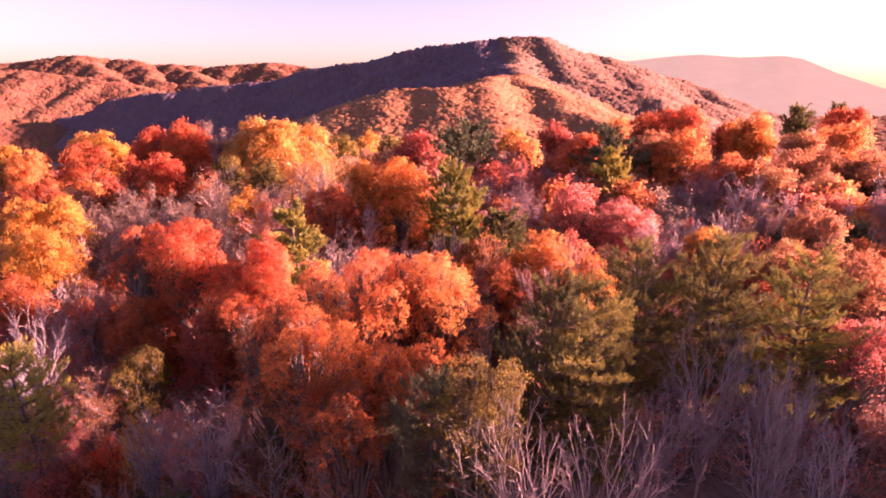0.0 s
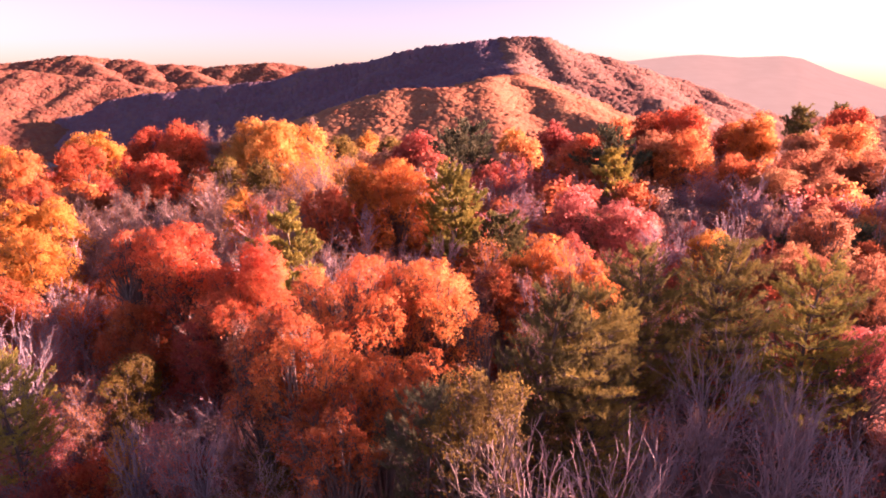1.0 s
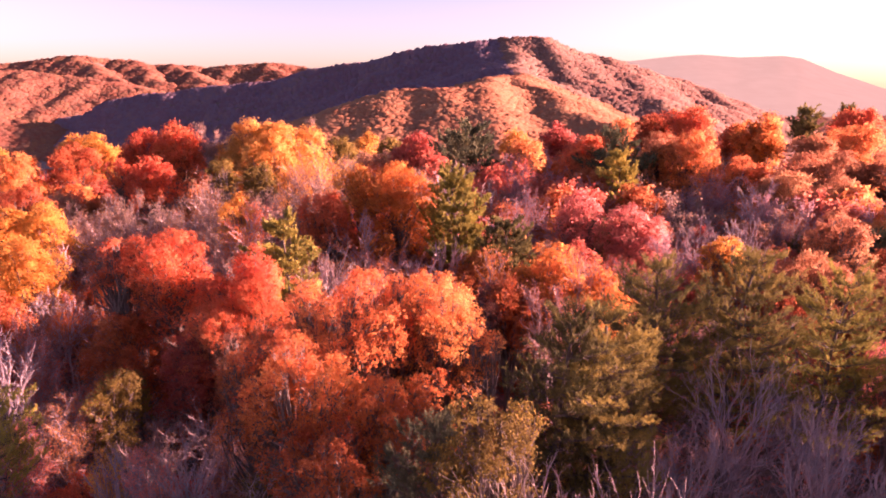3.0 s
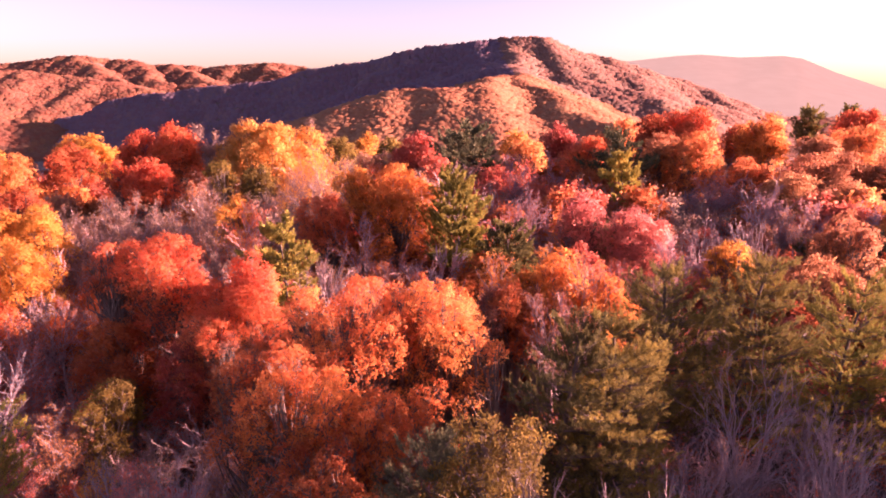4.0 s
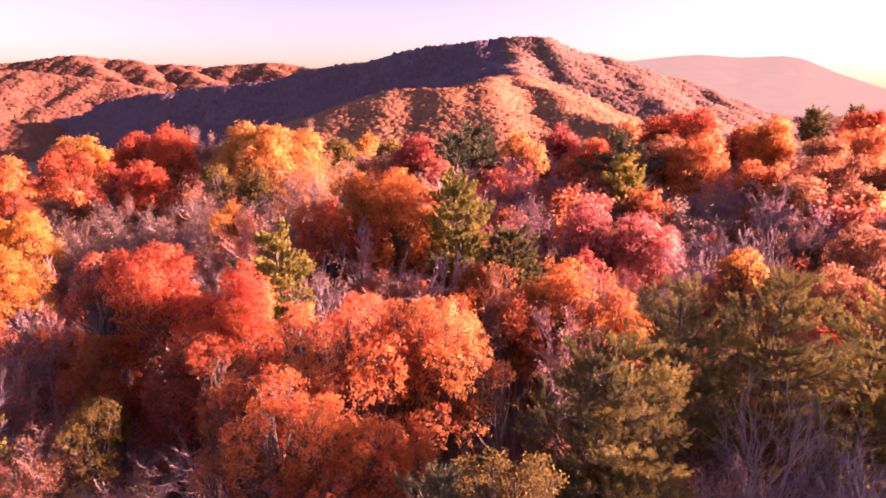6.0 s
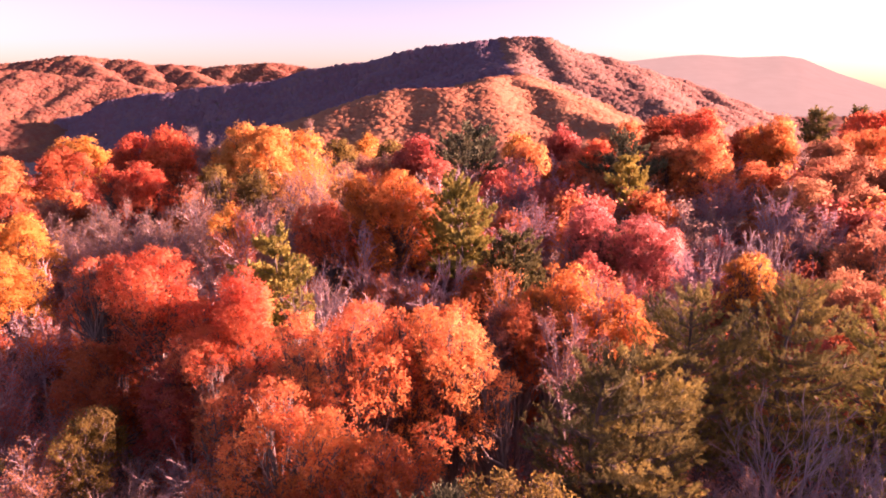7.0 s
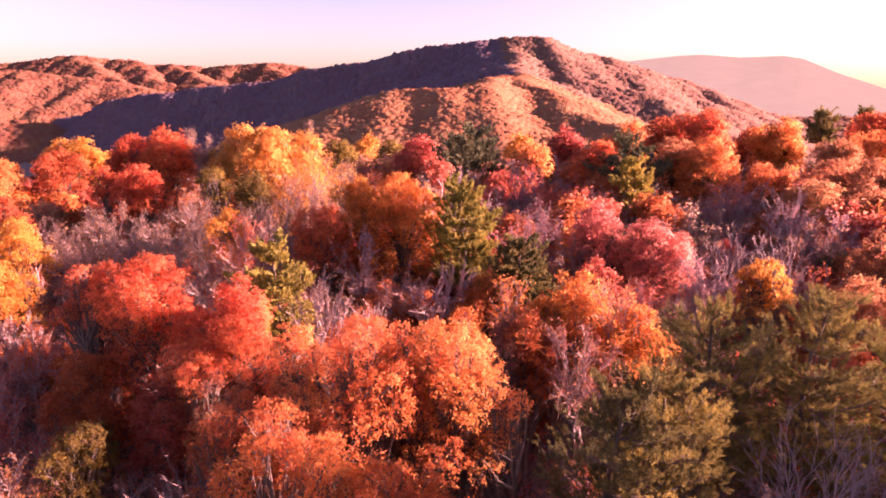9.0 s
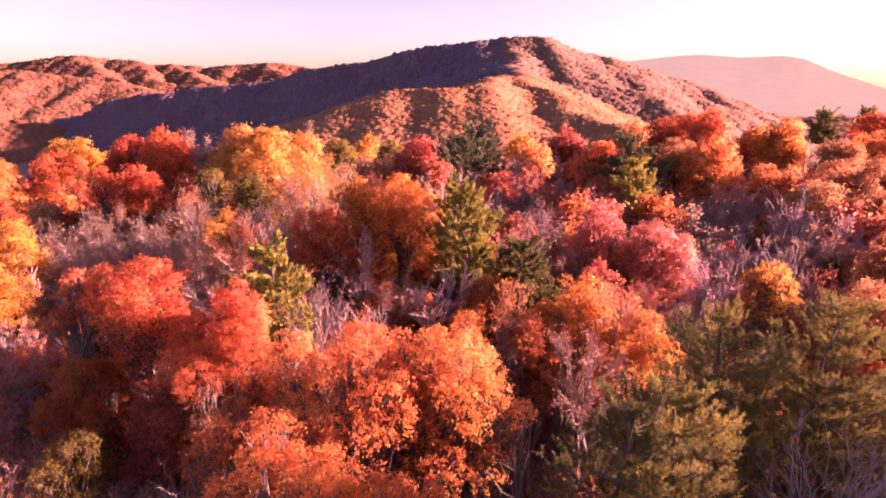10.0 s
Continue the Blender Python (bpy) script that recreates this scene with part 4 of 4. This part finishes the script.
def fill_forest():
    rng = np.random.default_rng(77)
    taken = np.array(STANDING)
    kinds = [(half_bare, "tan"), (half_bare, "rust"), (half_bare, "brown"), (half_bare, "crimson"), (bare, "twig"), (broadleaf, "rust"), (broadleaf, "brown"),
             (broadleaf, "crimson"), (broadleaf, "amber"), (pine, "green_pine")]
    odds = np.array([(10, 10, 18, 10, 10, 6, 8, 6, 4, 4), (20, 14, 6, 5, 18, 12, 8, 8, 6, 2), (26, 12, 4, 6, 16, 16, 6, 9, 6, 1)], float)
    models, joined = {}, {}
    rows = np.concatenate([np.arange(11, 42, 3.9), np.arange(43, 76, 4.0), np.arange(77, 170, 5.7)])
    for gy in rows:
        step = 3.9 if gy < 42 else 4.0 if gy < 76 else 5.7
        for gx in np.arange(-190, 215, step):
            x, y = gx + rng.uniform(-0.42, 0.42) * step, gy + rng.uniform(-0.42, 0.42) * step
            if x < -0.95 * y - 6 or x > 0.95 * y + 20 or (y > 60 and x < -0.79 * y) or np.min(np.hypot(taken[:, 0] - x, taken[:, 1] - y) - (0.3 if gy < 42 else 0.6) * taken[:, 2]) < 0.6:
                continue
            zone = 0 if y < 42 else 1 if y < 76 else 2
            k = int(rng.choice(len(kinds), p=odds[zone] / odds[zone].sum()))
            # a leafless thicket with no full crowns in it
            if 3 < x < 24 and y < 33:
                continue
            fn, palette = kinds[k]
            size, turn = rng.uniform(0.6, 1.15), rng.uniform(0, 360)
            z = ground_height(x, y)
            m = pose(x, y, z, 0, 0, turn) @ Matrix.Diagonal((size, size, size, 1))
            single = zone < 2 and abs(x) < (y + 6 if y < 45 else 0.78 * y + 4)
            zone = zone if single else 2
            if (zone, k) not in models:
                models[zone, k] = fn(x, y, z + (5.5, 9.5, 10.5)[zone], (2.3, 3.0, 3.6)[zone], (4.2, 6.5, 8.0)[zone], palette, ((36 if fn is bare else 44), 62, 150)[zone], seed=900 + k * 3 + zone, **({"split": False} if fn is broadleaf else {}))
            elif single:
                copy_thing(models[zone, k], m)
            else:
                joined.setdefault(fn, []).append((models[zone, k], m))
    # the woods go on below and behind the viewer
    for gy in np.arange(-34, 11, 7.5):
        for gx in np.arange(-50, 51, 7.5):
            x, y = gx + rng.uniform(-2.4, 2.4), gy + rng.uniform(-2.4, 2.4)
            k = int(rng.choice(len(kinds), p=odds[1] / odds[1].sum()))
            if (2, k) in models:
                size = rng.uniform(0.7, 1.15)
                m = pose(x, y, ground_height(x, y), 0, 0, rng.uniform(0, 360)) @ Matrix.Diagonal((size, size, size, 1))
                joined.setdefault(kinds[k][0], []).append((models[2, k], m))
    join_trees("broadleaf_woods", "rust, crimson and amber broadleaf trees of the closed forest", joined[broadleaf])
    join_trees("half_bare_woods", "tan and rust half-bare trees of the closed forest", joined[half_bare])
    join_trees("bare_woods", "leafless pale trees of the closed forest", joined[bare])
    join_trees("pine_woods", "dark green pines of the closed forest", joined[pine])


fill_forest()
